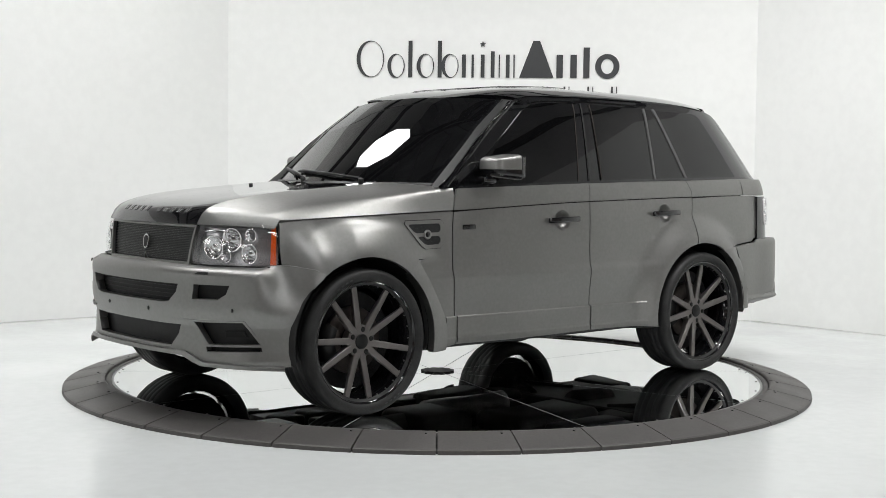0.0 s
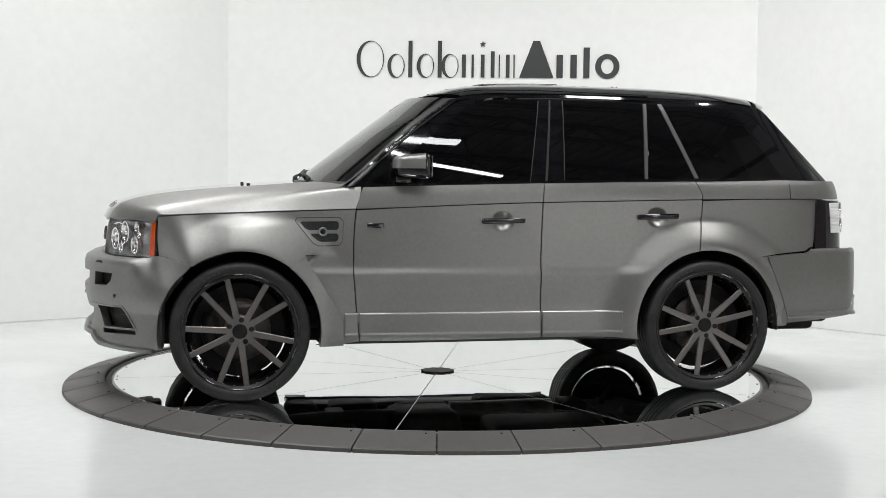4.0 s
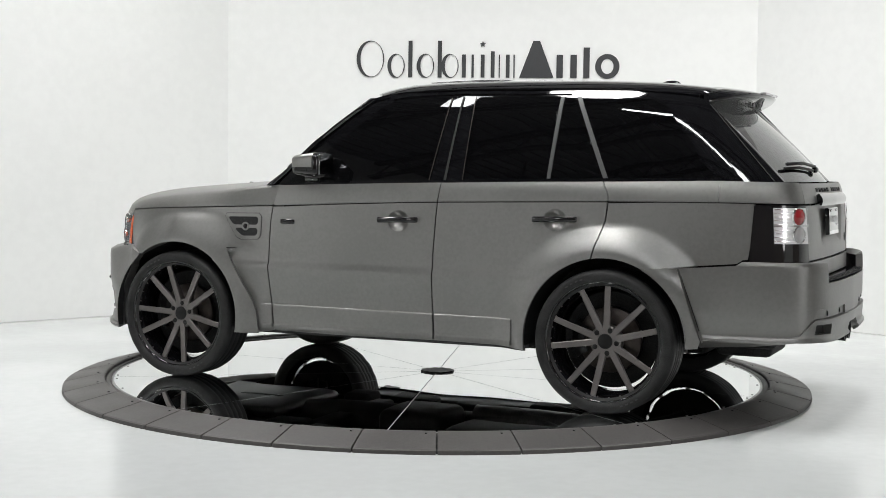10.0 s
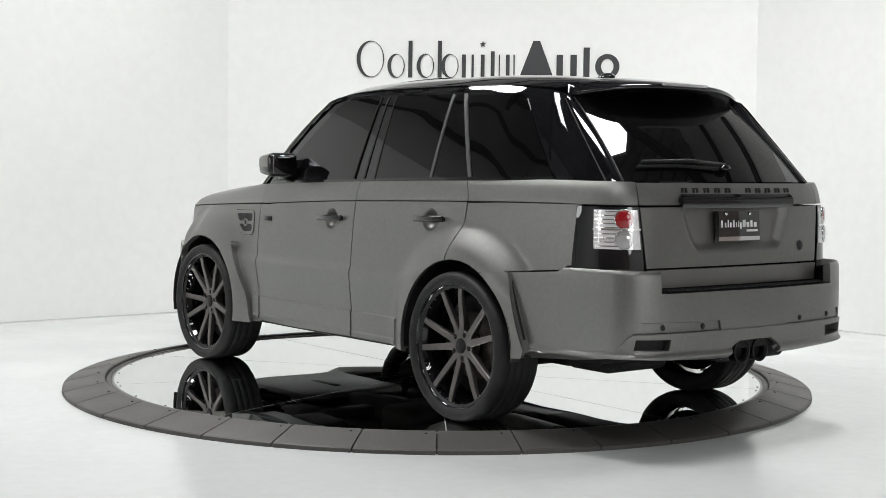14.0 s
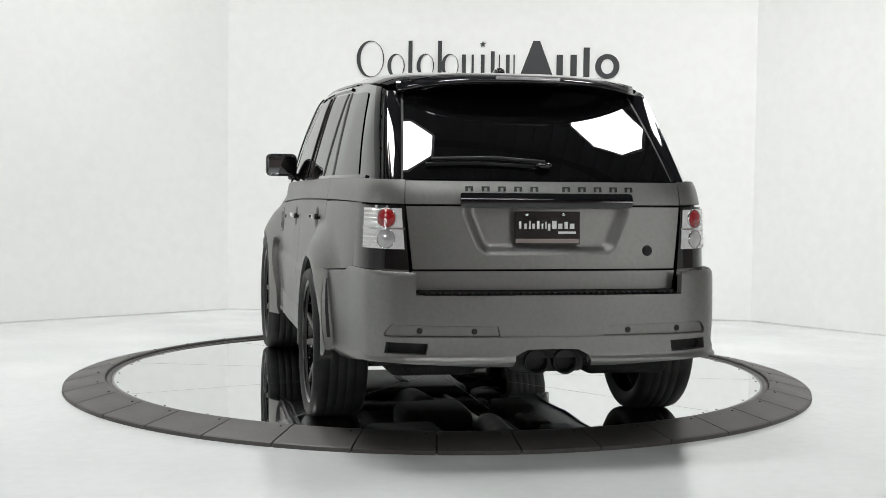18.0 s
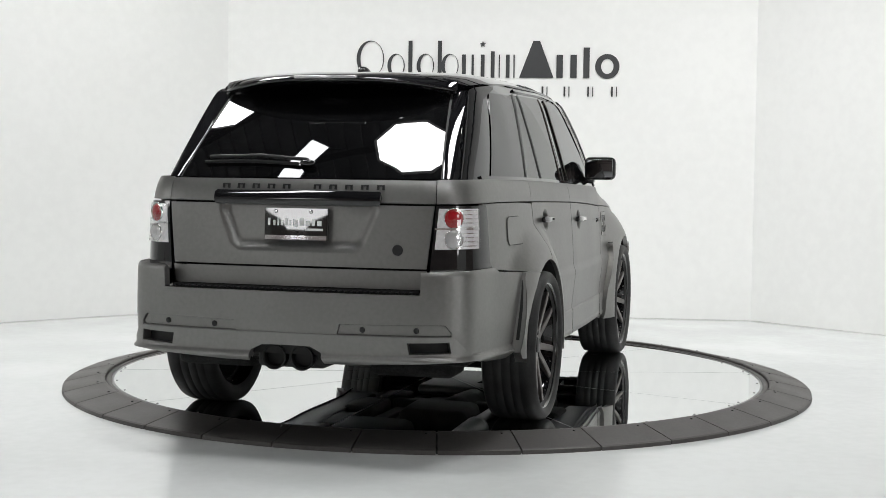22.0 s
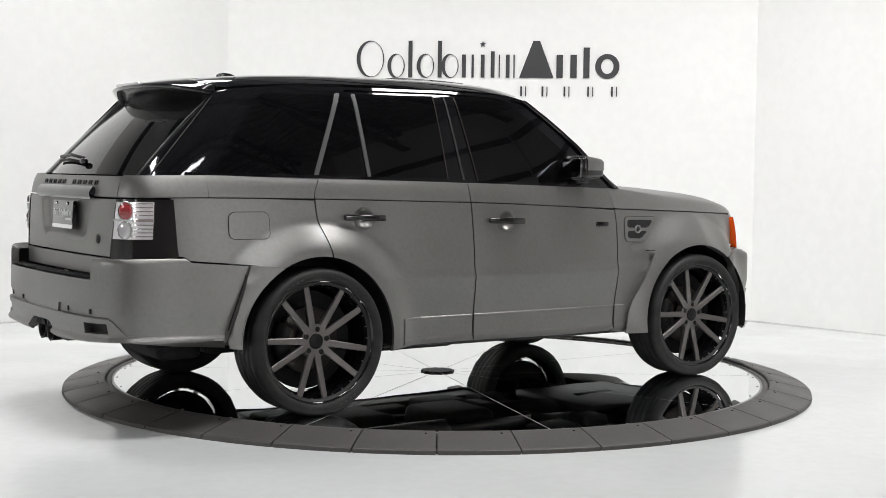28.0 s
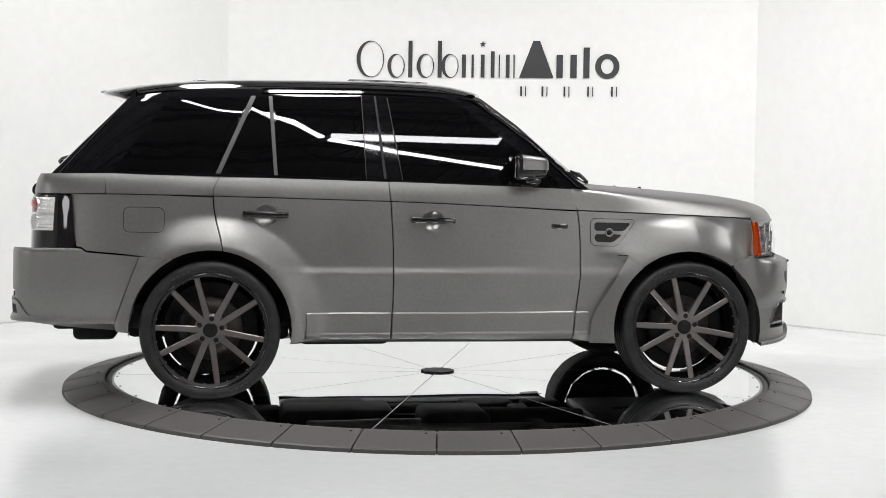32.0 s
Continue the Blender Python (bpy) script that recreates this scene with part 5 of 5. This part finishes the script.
    for y in (0.10, -0.075):
        b = turned([(0.0001, -0.005), (0.008, -0.004), (0.009, 0.0)], 12, "X")
        part("plate_bolt", b, CHROME, plate).location = Vector(tm(0.012)(y, 1.094))
    b = turned([(0.0001, -0.006), (0.022, -0.005), (0.026, 0.0), (0.026, 0.01)], 20, "X")
    part("tailgate_badge", b, TRIM, gate, "small round dark badge").location = Vector(tm(0.0)(-0.492, 0.925))
    # tail lamps
    for s in (1, -1):
        flip = True
        a = TAIL.s_of_x(-2.175)
        b_ = TAIL.s_of_y(0.664)
        c_ = TAIL.s_of_y(0.634)
        out = [(s * (a - 0.006), 1.133), (s * (a + 0.004), 1.0), (s * (a + 0.016), 0.800), (s * c_, 0.800), (s * b_, 1.133)]
        lamp = part("tail_lamp", patch(out, tm(0.004), (0.03, 0.03), depth=0.03, flip=flip, gap=0.002), GLOSS, car, "black tail lamp with clear and red round lenses")
        i0, o0 = TAIL.s_of_y(0.676), TAIL.s_of_x(-2.275)
        i1 = TAIL.s_of_y(0.662)
        out = [(s * o0, 1.118), (s * (o0 - 0.008), 0.935), (s * i1, 0.932), (s * i0, 1.118)]
        part("clear_lens", patch(out, tm(0.010), (0.03, 0.03), depth=0.012, flip=flip), LAMPWHITE, lamp, "clear ribbed lens")
        part("lens_divider", patch([(s * o0, 1.030), (s * o0, 1.022), (s * i1, 1.022), (s * i1, 1.030)], tm(0.013), (0.03, 0.03), depth=0.006, flip=flip), CHROME, lamp)
        for k in range(9):
            z = 0.946 + 0.019 * k + (0.010 if k > 3 else 0.0)
            part("lens_rib", patch([(s * (o0 - 0.006), z), (s * (o0 - 0.006), z + 0.005), (s * (o0 - 0.115), z + 0.005), (s * (o0 - 0.115), z)], tm(0.0125), (0.03, 0.03), depth=0.003, flip=flip), LAMPCHROME, lamp)
        part("lamp_cover", patch(out, lambda q, z: tm(0.019)(q, z), (0.03, 0.03), depth=0.0, flip=flip), LENS, lamp, "clear outer lens")
        yc = TAIL.s_of_y(0.725) + 0.018
        for z, r, n in ((1.074, 0.045, "red_lens"), (0.978, 0.043, "round_lens")):
            q = Vector(tm(0.012)(s * yc, z))
            w = (Vector(tm(0.012)(s * (yc + 0.02), z)) - Vector(tm(0.012)(s * (yc - 0.02), z))).normalized()
            d = Vector((-abs(w.y), s * abs(w.x), 0)).normalized()
            rot = Matrix.Translation(q) @ d.to_track_quat("Y", "Z").to_matrix().to_4x4()
            ring = turned([(r * 0.97, 0.001), (r * 1.02, 0.003), (r * 1.06, 0.001), (r * 1.07, -0.010)], 28)
            ring.transform(rot)
            part("lens_ring", ring, CHROME, lamp)
            dome = turned([(0.0001, 0.007), (r * 0.3, 0.0065), (r * 0.6, 0.005), (r * 0.85, 0.002), (r, -0.001), (r, -0.010)], 28)
            dome.transform(rot)
            part(n, dome, RED if n == "red_lens" else DOMEGREY, lamp, "red dome lens" if n == "red_lens" else "clear dome lens")
    # bumper
    rm = lambda o=0.0: REAR.map(rear_prof, o)
    k_of = REAR.s_of_x

    def half(s):
        n0 = REAR.s_of_y(0.622)
        top = [(0, 0.733), (n0, 0.733), (n0 + 0.004, 0.836), (REAR.s_of_y(0.80), 0.842), (k_of(-2.2), 0.842), (k_of(-2.134), 0.840), (k_of(-2.103), 0.820), (k_of(-1.80), 0.797)]
        side = [(k_of(-1.78), 0.785), (k_of(-1.82), 0.62), (k_of(-1.87), 0.40), (k_of(-1.87), 0.387)]
        low = [(k_of(-2.2), 0.405), (REAR.s_of_y(0.84), 0.432), (0.75, 0.430), (0.30, 0.405), (0.185, 0.405), (0.172, 0.455), (0.12, 0.482), (0, 0.485)]
        return [(s * a, b) for a, b in top + side + low]
    right = half(-1)
    out = half(1) + right[::-1][1:-1]
    holes = []
    vents = [[(s * 0.765, 0.520), (s * 0.775, 0.470), (s * 0.585, 0.462), (s * 0.575, 0.515)] for s in (1, -1)]
    wells = [[(s * 0.735, 0.598), (s * 0.752, 0.592), (s * 0.778, 0.560), (s * 0.775, 0.545), (s * 0.245, 0.543), (s * 0.258, 0.590)] for s in (1, -1)]
    bump = part("rear_bumper", patch(out, rm(), (0.04, 0.010), holes=vents + wells, depth=0.04, flip=True, gap=0.003), PAINT, car, "deep satin grey rear bumper")
    # lower valance, standing proud under the sensor strip and along the sides
    low = [(k_of(-1.93), 0.382), (k_of(-2.2), 0.402), (REAR.s_of_y(0.84), 0.431), (0.75, 0.429), (0.30, 0.404), (0.185, 0.404), (0.172, 0.456), (0.12, 0.483), (0, 0.486)]
    top = [(0, 0.541), (0.778, 0.542), (0.800, 0.530), (0.862, 0.470), (0.885, 0.462), (k_of(-2.2), 0.447), (k_of(-1.93), 0.421)]
    ring = top + low
    out = ring + [(-a, b) for a, b in ring[-2:0:-1]]
    part("valance", patch(out, rm(0.009), (0.04, 0.010), holes=vents, depth=0.018, flip=True), PAINT, bump, "proud lower lip of the bumper")
    part("outlet_backing", patch([(-0.82, 0.44), (0.82, 0.44), (0.82, 0.53), (-0.82, 0.53)], rm(-0.035), (0.08, 0.08), depth=0, flip=True), SEAL, bump)
    part("step_pad", patch([(-0.62, 0.70), (0.62, 0.70), (0.62, 0.748), (-0.62, 0.748)], rm(-0.05), (0.08, 0.05), depth=0, flip=True), SEAL, bump)
    bm = bmesh.new()
    rows = []
    for i in range(31):
        y = -0.63 + 1.26 * i / 30
        x = REAR.at(abs(y))[0]
        rows.append([bm.verts.new((x + 0.004, y, 0.735)), bm.verts.new((x + 0.12, y, 0.738))])
    for p, q in zip(rows, rows[1:]):
        bm.faces.new((p[0], q[0], q[1], p[1]))
    part("bumper_tread", bm, GLOSS, bump, "glossy black step tread", smooth=False)
    for k in range(40):
        y = -0.58 + 1.16 * k / 39
        x = REAR.at(abs(y))[0]
        part("tread_rib", box((x + 0.012, y - 0.006, 0.738), (x + 0.05, y + 0.006, 0.741)), TRIM, bump, smooth=False)
    for s in (1, -1):
        fl = True
        well = wells[0] if s > 0 else wells[1]
        # Black sheet shows as a seam and stands in for shade in the recess.
        part("seam_shade", patch(shrink(well, -0.003), rm(-0.016), (0.05, 0.010), depth=0, flip=fl), SEAL, bump)
        part("sensor_panel", patch(shrink(well, 0.0025), rm(-0.010), (0.05, 0.010), depth=0.006, flip=fl), PAINT, bump)
        for ss, z in ((0.615, 0.570), (0.365, 0.567)):
            sens = turned([(0.0001, -0.005), (0.012, -0.004), (0.014, 0.0)], 14, "X")
            part("parking_sensor", sens, TRIM, bump).location = Vector(rm(-0.009)(s * ss, z))
        # arch flare behind the rear wheel; a flat black strip paints its slot's shade
        m = side_map(s, 0.004)
        fo = arc(HUB_R, HUB_Z, ARCH, 118, 184, 14) + [(-1.868, 0.378), (-1.935, 0.385), (-1.945, 0.42), (-1.872, 0.63), (-1.81, 0.795), (-1.72, 0.800)]
        fm2 = lambda x, z, s=s: (x, s * (min(max(side_y(x, z), 0.985 - 0.25 * max(0, -1.72 - x)), 0.985 + 0.12 * max(0, x + 1.85)) - 0.003), z)
        part("rear_arch_flare", patch(fo, fm2, (0.03, 0.03), depth=0.06, flip=s > 0), PAINT, car)
        edge = ((-1.812, 0.795), (-1.838, 0.72), (-1.876, 0.62), (-1.912, 0.52), (-1.948, 0.415))
        for n, mat, dx, lo, hi, stretch in (("flare_return", PAINT, 0.004, 0.0, 1.0, edge), ("slot_shade", SEAL, 0.008, 0.30, 0.64, ((-1.826, 0.757), (-1.838, 0.72), (-1.876, 0.62), (-1.912, 0.52), (-1.926, 0.475)))):
            bm = bmesh.new()
            rows = []
            for x, z in stretch:
                yi = REAR.at(REAR.s_of_x(x))[1] - 0.004
                yo = fm2(x + 0.004, z)[1] * s - 0.004
                rows.append([bm.verts.new((x - dx, s * (yi + (yo - yi) * k), z)) for k in (lo, hi)])
            for p_, q_ in zip(rows, rows[1:]):
                bm.faces.new((p_[0], p_[1], q_[1], q_[0]))
            part(n, bm, mat, car, smooth=False)
    # twin exhaust
    for y in (0.068, -0.068):
        ex = turned([(0.056, 0.14), (0.058, 0.0), (0.060, -0.004), (0.052, -0.004), (0.049, 0.02), (0.046, 0.16), (0.001, 0.16)], 28, "X")
        ex.transform(Matrix.Translation((-2.54, y, 0.424)))
        part("exhaust_tip", ex, LUG, car, "round black exhaust tip")
    part("exhaust_box", box((-2.50, -0.17, 0.37), (-2.30, 0.17, 0.48), 0.02), SEAL, car)


build_rear()


def build_underbody():
    part("floor_pan", box((-2.30, -0.80, 0.38), (1.72, 0.80, 0.52), 0.03), CHASSIS, car, "black underbody pan", smooth=False)
    part("cabin_core", box((-2.2, -0.70, 0.52), (0.75, 0.70, 1.20), 0.05), CHASSIS, car, smooth=False)
    part("engine_core", box((0.7, -0.60, 0.50), (1.95, 0.60, 1.0), 0.05), CHASSIS, car, smooth=False)
    for y in (0.42, -0.42):
        part("chassis_rail", box((-1.85, y - 0.05, 0.35), (1.8, y + 0.05, 0.42), 0.01), CHASSIS, car, smooth=False)
    for x in (HUB_F, HUB_R):
        part("axle_shaft", tube([(x, -0.75, HUB_Z), (x, 0.75, HUB_Z)], 0.035, 12), CHASSIS, car)
        part("differential", tube([(x - 0.16, 0, 0.36), (x - 0.05, 0, 0.36), (x + 0.05, 0, 0.36), (x + 0.16, 0, 0.36)], 0.11, 14), CHASSIS, car)
        for y in (0.58, -0.58):
            part("lower_arm", box((x - 0.12, y - 0.16, 0.32), (x + 0.12, y + 0.16, 0.35), 0.012), CHASSIS, car, smooth=False)
            part("air_spring", turned([(0.06, 0.30), (0.075, 0.34), (0.075, 0.55), (0.06, 0.60)], 16, "Z"), RUBBER, car).location = (x + 0.08, y, 0)
    part("propeller_shaft", tube([(-1.3, 0.02, 0.37), (1.2, 0.02, 0.39)], 0.04, 12), CHASSIS, car)
    part("exhaust_pipe", tube([(1.0, -0.25, 0.34), (-0.6, -0.25, 0.32), (-1.1, -0.1, 0.44), (-1.7, -0.05, 0.44), (-2.35, -0.07, 0.43)], 0.035, 12), EXHAUST, car, "dull metal exhaust pipe")
    part("silencer", tube([(-0.85, -0.30, 0.335), (-0.80, -0.30, 0.335), (-0.20, -0.30, 0.335), (-0.15, -0.30, 0.335)], 0.085, 18), EXHAUST, car, "dull metal silencer")
    part("rear_silencer", box((-2.12, -0.50, 0.325), (-1.80, -0.08, 0.46), 0.055, 3), EXHAUST, car, "dull metal rear silencer box")
    part("spare_carrier", turned([(0.0001, 0.30), (0.14, 0.30), (0.17, 0.32), (0.17, 0.40)], 24, "Z"), EXHAUST, car).location = (-1.92, 0.27, 0.02)
    part("fuel_tank", box((-1.0, 0.06, 0.265), (-0.25, 0.52, 0.40), 0.06, 3), CHASSIS, car)
    part("transfer_case", box((-0.12, -0.22, 0.235), (0.32, 0.24, 0.42), 0.06, 3), CHASSIS, car)
    part("gearbox", tube([(0.25, 0.0, 0.36), (0.5, 0.0, 0.36), (0.78, 0.0, 0.37), (0.95, 0.0, 0.38)], 0.12, 18), CHASSIS, car)
    part("engine_tray", box((0.95, -0.42, 0.255), (1.80, 0.42, 0.32), 0.03), TRIM, car)
    part("rear_tray", box((-1.90, -0.62, 0.31), (-1.15, 0.62, 0.40), 0.03), CHASSIS, car, smooth=False)
    for y in (0.60, -0.60):
        for x in (HUB_F, HUB_R):
            part("wishbone", tube([(x - 0.20, y * 0.6, 0.31), (x, y * 1.25, 0.27), (x + 0.20, y * 0.6, 0.31)], 0.022, 10), CHASSIS, car)
    # suspension behind each wheel, and lumps along the chassis edges
    for x in (HUB_F, HUB_R):
        for k in (1, -1):
            part("knuckle", box((x - 0.075, k * 0.755 - 0.035, 0.26), (x + 0.085, k * 0.755 + 0.035, 0.56), 0.03), CHASSIS, car)
            part("strut", tube([(x + 0.02, k * 0.70, 0.30), (x + 0.03, k * 0.66, 0.48), (x + 0.04, k * 0.60, 0.70)], 0.055, 12), CHASSIS, car)
            part("track_rod", tube([(x - 0.17, k * 0.76, 0.36), (x - 0.19, k * 0.45, 0.35), (x - 0.19, k * 0.2, 0.35)], 0.018, 8), CHASSIS, car)
    for x0, x1, y0, y1, z0 in ((0.30, 0.62, 0.50, 0.74, 0.285), (-0.20, 0.16, 0.55, 0.72, 0.305), (-0.92, -0.40, 0.56, 0.76, 0.275), (-1.16, -0.98, 0.40, 0.66, 0.295), (0.72, 0.93, 0.42, 0.62, 0.27), (-2.20, -1.96, 0.28, 0.70, 0.305)):
        for k in (1, -1):
            w = 0.06 if k > 0 else 0.0
            part("chassis_bracket", box((x0 - w, min(k * y0, k * y1), z0 + w * 0.3), (x1, max(k * y0, k * y1), 0.42), 0.035, 3), CHASSIS, car)
    part("cross_member", box((0.55, -0.48, 0.30), (0.68, 0.48, 0.36), 0.02), CHASSIS, car)
    part("tow_bracket", box((-2.15, 0.35, 0.38), (-2.0, 0.50, 0.42), 0.012), CHASSIS, car)
    part("heat_shield", box((-2.25, -0.35, 0.36), (-1.75, 0.35, 0.395), 0.01), CHASSIS, car)


build_underbody()


def build_wheel(x, s, turn):
    """A wheel, its outer face towards +y before it is turned to its side."""
    R = 0.388
    wy = 0.935 if s > 0 else 0.938
    wheel = part("wheel", turned([(0.318, 0.048), (0.312, 0.036), (0.298, 0.012), (0.284, -0.02), (0.276, -0.14), (0.295, -0.19)], 64), GLOSS, car, "ten-spoke grey wheel with deep black rim and low tyre")
    prof = [(0.300, 0.030), (0.320, 0.046), (0.332, 0.062), (0.350, 0.070), (0.367, 0.068), (0.380, 0.056), (0.3865, 0.036)]
    for c in (0.010, -0.035, -0.080, -0.125):
        prof += [(R, c + 0.018), (R, c - 0.016), (R - 0.0025, c - 0.019), (R - 0.0025, c - 0.023)]
    prof += [(0.3865, -0.172), (0.380, -0.196), (0.362, -0.208), (0.330, -0.205), (0.300, -0.19)]
    part("tyre", turned(prof, 96), RUBBER, wheel, "black low-profile tyre")
    part("rim_lip", turned([(0.314, 0.040), (0.320, 0.054), (0.327, 0.053), (0.328, 0.040)], 96), GLOSS, wheel)
    for k in range(2):
        bm = bmesh.new()
        for i in range(4):
            a0 = radians(70 + 180 * k + 5 * i - 16)
            q = [(0.346 * math.cos(a0 + da), 0.346 * math.sin(a0 + da)) for da in (0, radians(2.6))]
            w = [(0.354 * math.cos(a0 + da), 0.354 * math.sin(a0 + da)) for da in (radians(2.6), 0)]
            bm.faces.new([bm.verts.new((px, 0.0706, pz)) for px, pz in q + w])
        part("sidewall_mark", bm, TYREMARK, wheel, smooth=False)
    # spokes
    spoke = None
    for k in range(10):
        a = -(72 * (k // 2) + turn + (14.5 if k % 2 else -14.5))
        bm = bmesh.new()
        rows = []
        for r, w, y, t in ((0.050, 0.022, 0.000, 0.050), (0.10, 0.0185, 0.004, 0.045), (0.16, 0.0178, 0.012, 0.035), (0.23, 0.0172, 0.022, 0.026), (0.298, 0.0165, 0.028, 0.018), (0.305, 0.0158, 0.006, 0.012)):
            rows.append([bm.verts.new(p) for p in ((r, y, -w), (r, y + 0.004, -w * 0.75), (r, y + 0.004, w * 0.75), (r, y, w), (r, y - t, w * 0.6), (r, y - t, -w * 0.6))])
        for p, q in zip(rows, rows[1:]):
            for j in range(6):
                bm.faces.new((p[j], p[(j + 1) % 6], q[(j + 1) % 6], q[j]))
        bm.faces.new(rows[0][::-1])
        bm.faces.new(rows[-1])
        bmesh.ops.recalc_face_normals(bm, faces=bm.faces[:])
        if spoke is None:
            spoke = part("spoke", bm, RIMGREY, wheel, smooth=False)
            ob = spoke
        else:
            bm.free()
            ob = new("spoke", spoke.data)
            ob.parent = wheel
        ob.matrix_basis = pose(0, 0, 0, 0, a, 0)
    part("hub_plate", turned([(0.0001, 0.004), (0.080, 0.004), (0.088, -0.002), (0.090, -0.05), (0.0001, -0.05)], 40), RIMGREY, wheel, smooth=False)
    part("hub_cap", turned([(0.0001, 0.011), (0.036, 0.010), (0.041, 0.007), (0.042, 0.0)], 28), LUG, wheel, "dark centre cap")
    for k in range(5):
        a = radians(72 * k + turn + 36)
        part("lug_nut", turned([(0.0001, 0.009), (0.011, 0.008), (0.0145, 0.006), (0.0145, 0.0)], 12), LUG, wheel).location = (0.064 * math.cos(a), 0, 0.064 * math.sin(a))
    for k in range(30):
        a = radians(12 * k)
        b = new("rim_bolt", bolt_mesh)
        b.parent = wheel
        b.location = (0.301 * math.cos(a), 0.016, 0.301 * math.sin(a))
    part("brake_disc", turned([(0.08, -0.075), (0.176, -0.075), (0.178, -0.080), (0.178, -0.105), (0.08, -0.105)], 48), DISCIRON, wheel, "iron brake disc")
    part("dust_shield", turned([(0.05, -0.112), (0.255, -0.112), (0.263, -0.106), (0.263, -0.118), (0.05, -0.122)], 40), CHASSIS, wheel, "dark brake dust shield")
    cal = turned([(0.13, -0.055), (0.205, -0.055), (0.208, -0.13), (0.13, -0.13)], 48)
    bmesh.ops.delete(cal, geom=[v for v in cal.verts if not (v.co.x > 0.06 and abs(v.co.z) < 0.12)], context="VERTS")
    part("brake_caliper", cal, LUG, wheel, "dark brake caliper")
    wheel.matrix_basis = pose(x, s * wy, HUB_Z, 0, 0, 0 if s > 0 else 180)
    return wheel


bm_ = turned([(0.0001, 0.007), (0.004, 0.006), (0.005, 0.0)], 6)
bolt_mesh = bpy.data.meshes.new("rim_bolt")
bm_.to_mesh(bolt_mesh)
bm_.free()
bolt_mesh.materials.append(RIMGREY)
build_wheel(HUB_F, 1, 133.5)
build_wheel(HUB_R, 1, 79)
build_wheel(HUB_F, -1, 132.5)
build_wheel(HUB_R, -1, 133)


# ---- the turn ----
TURN = [(0, 220.285), (1, 213.19), (2, 206.165), (3, 199.203), (5.5, 182.287), (6, 179.546), (7, 173.81), (8, 167.715), (9, 161.331), (10, 154.956), (11, 148.213), (12, 141.037),
        (13, 134.195), (14, 127.37), (14.5, 123.923), (16.5, 111.389), (17, 108.214), (18, 101.80), (19, 95.154), (20, 88.666), (21, 81.642), (22, 74.226), (23, 67.182), (24, 60.691),
        (25, 54.617), (27.5, 37.883), (28, 34.583), (29, 27.96), (30, 21.517), (31, 15.323), (32, 8.631)]


def motions():
    walk(car, [(t, pose(0, 0, 0, 0, 0, a)) for t, a in TURN])
    walk(disc, [(t, pose(0, 0, 0, 0, 0, a)) for t, a in TURN])


motions()
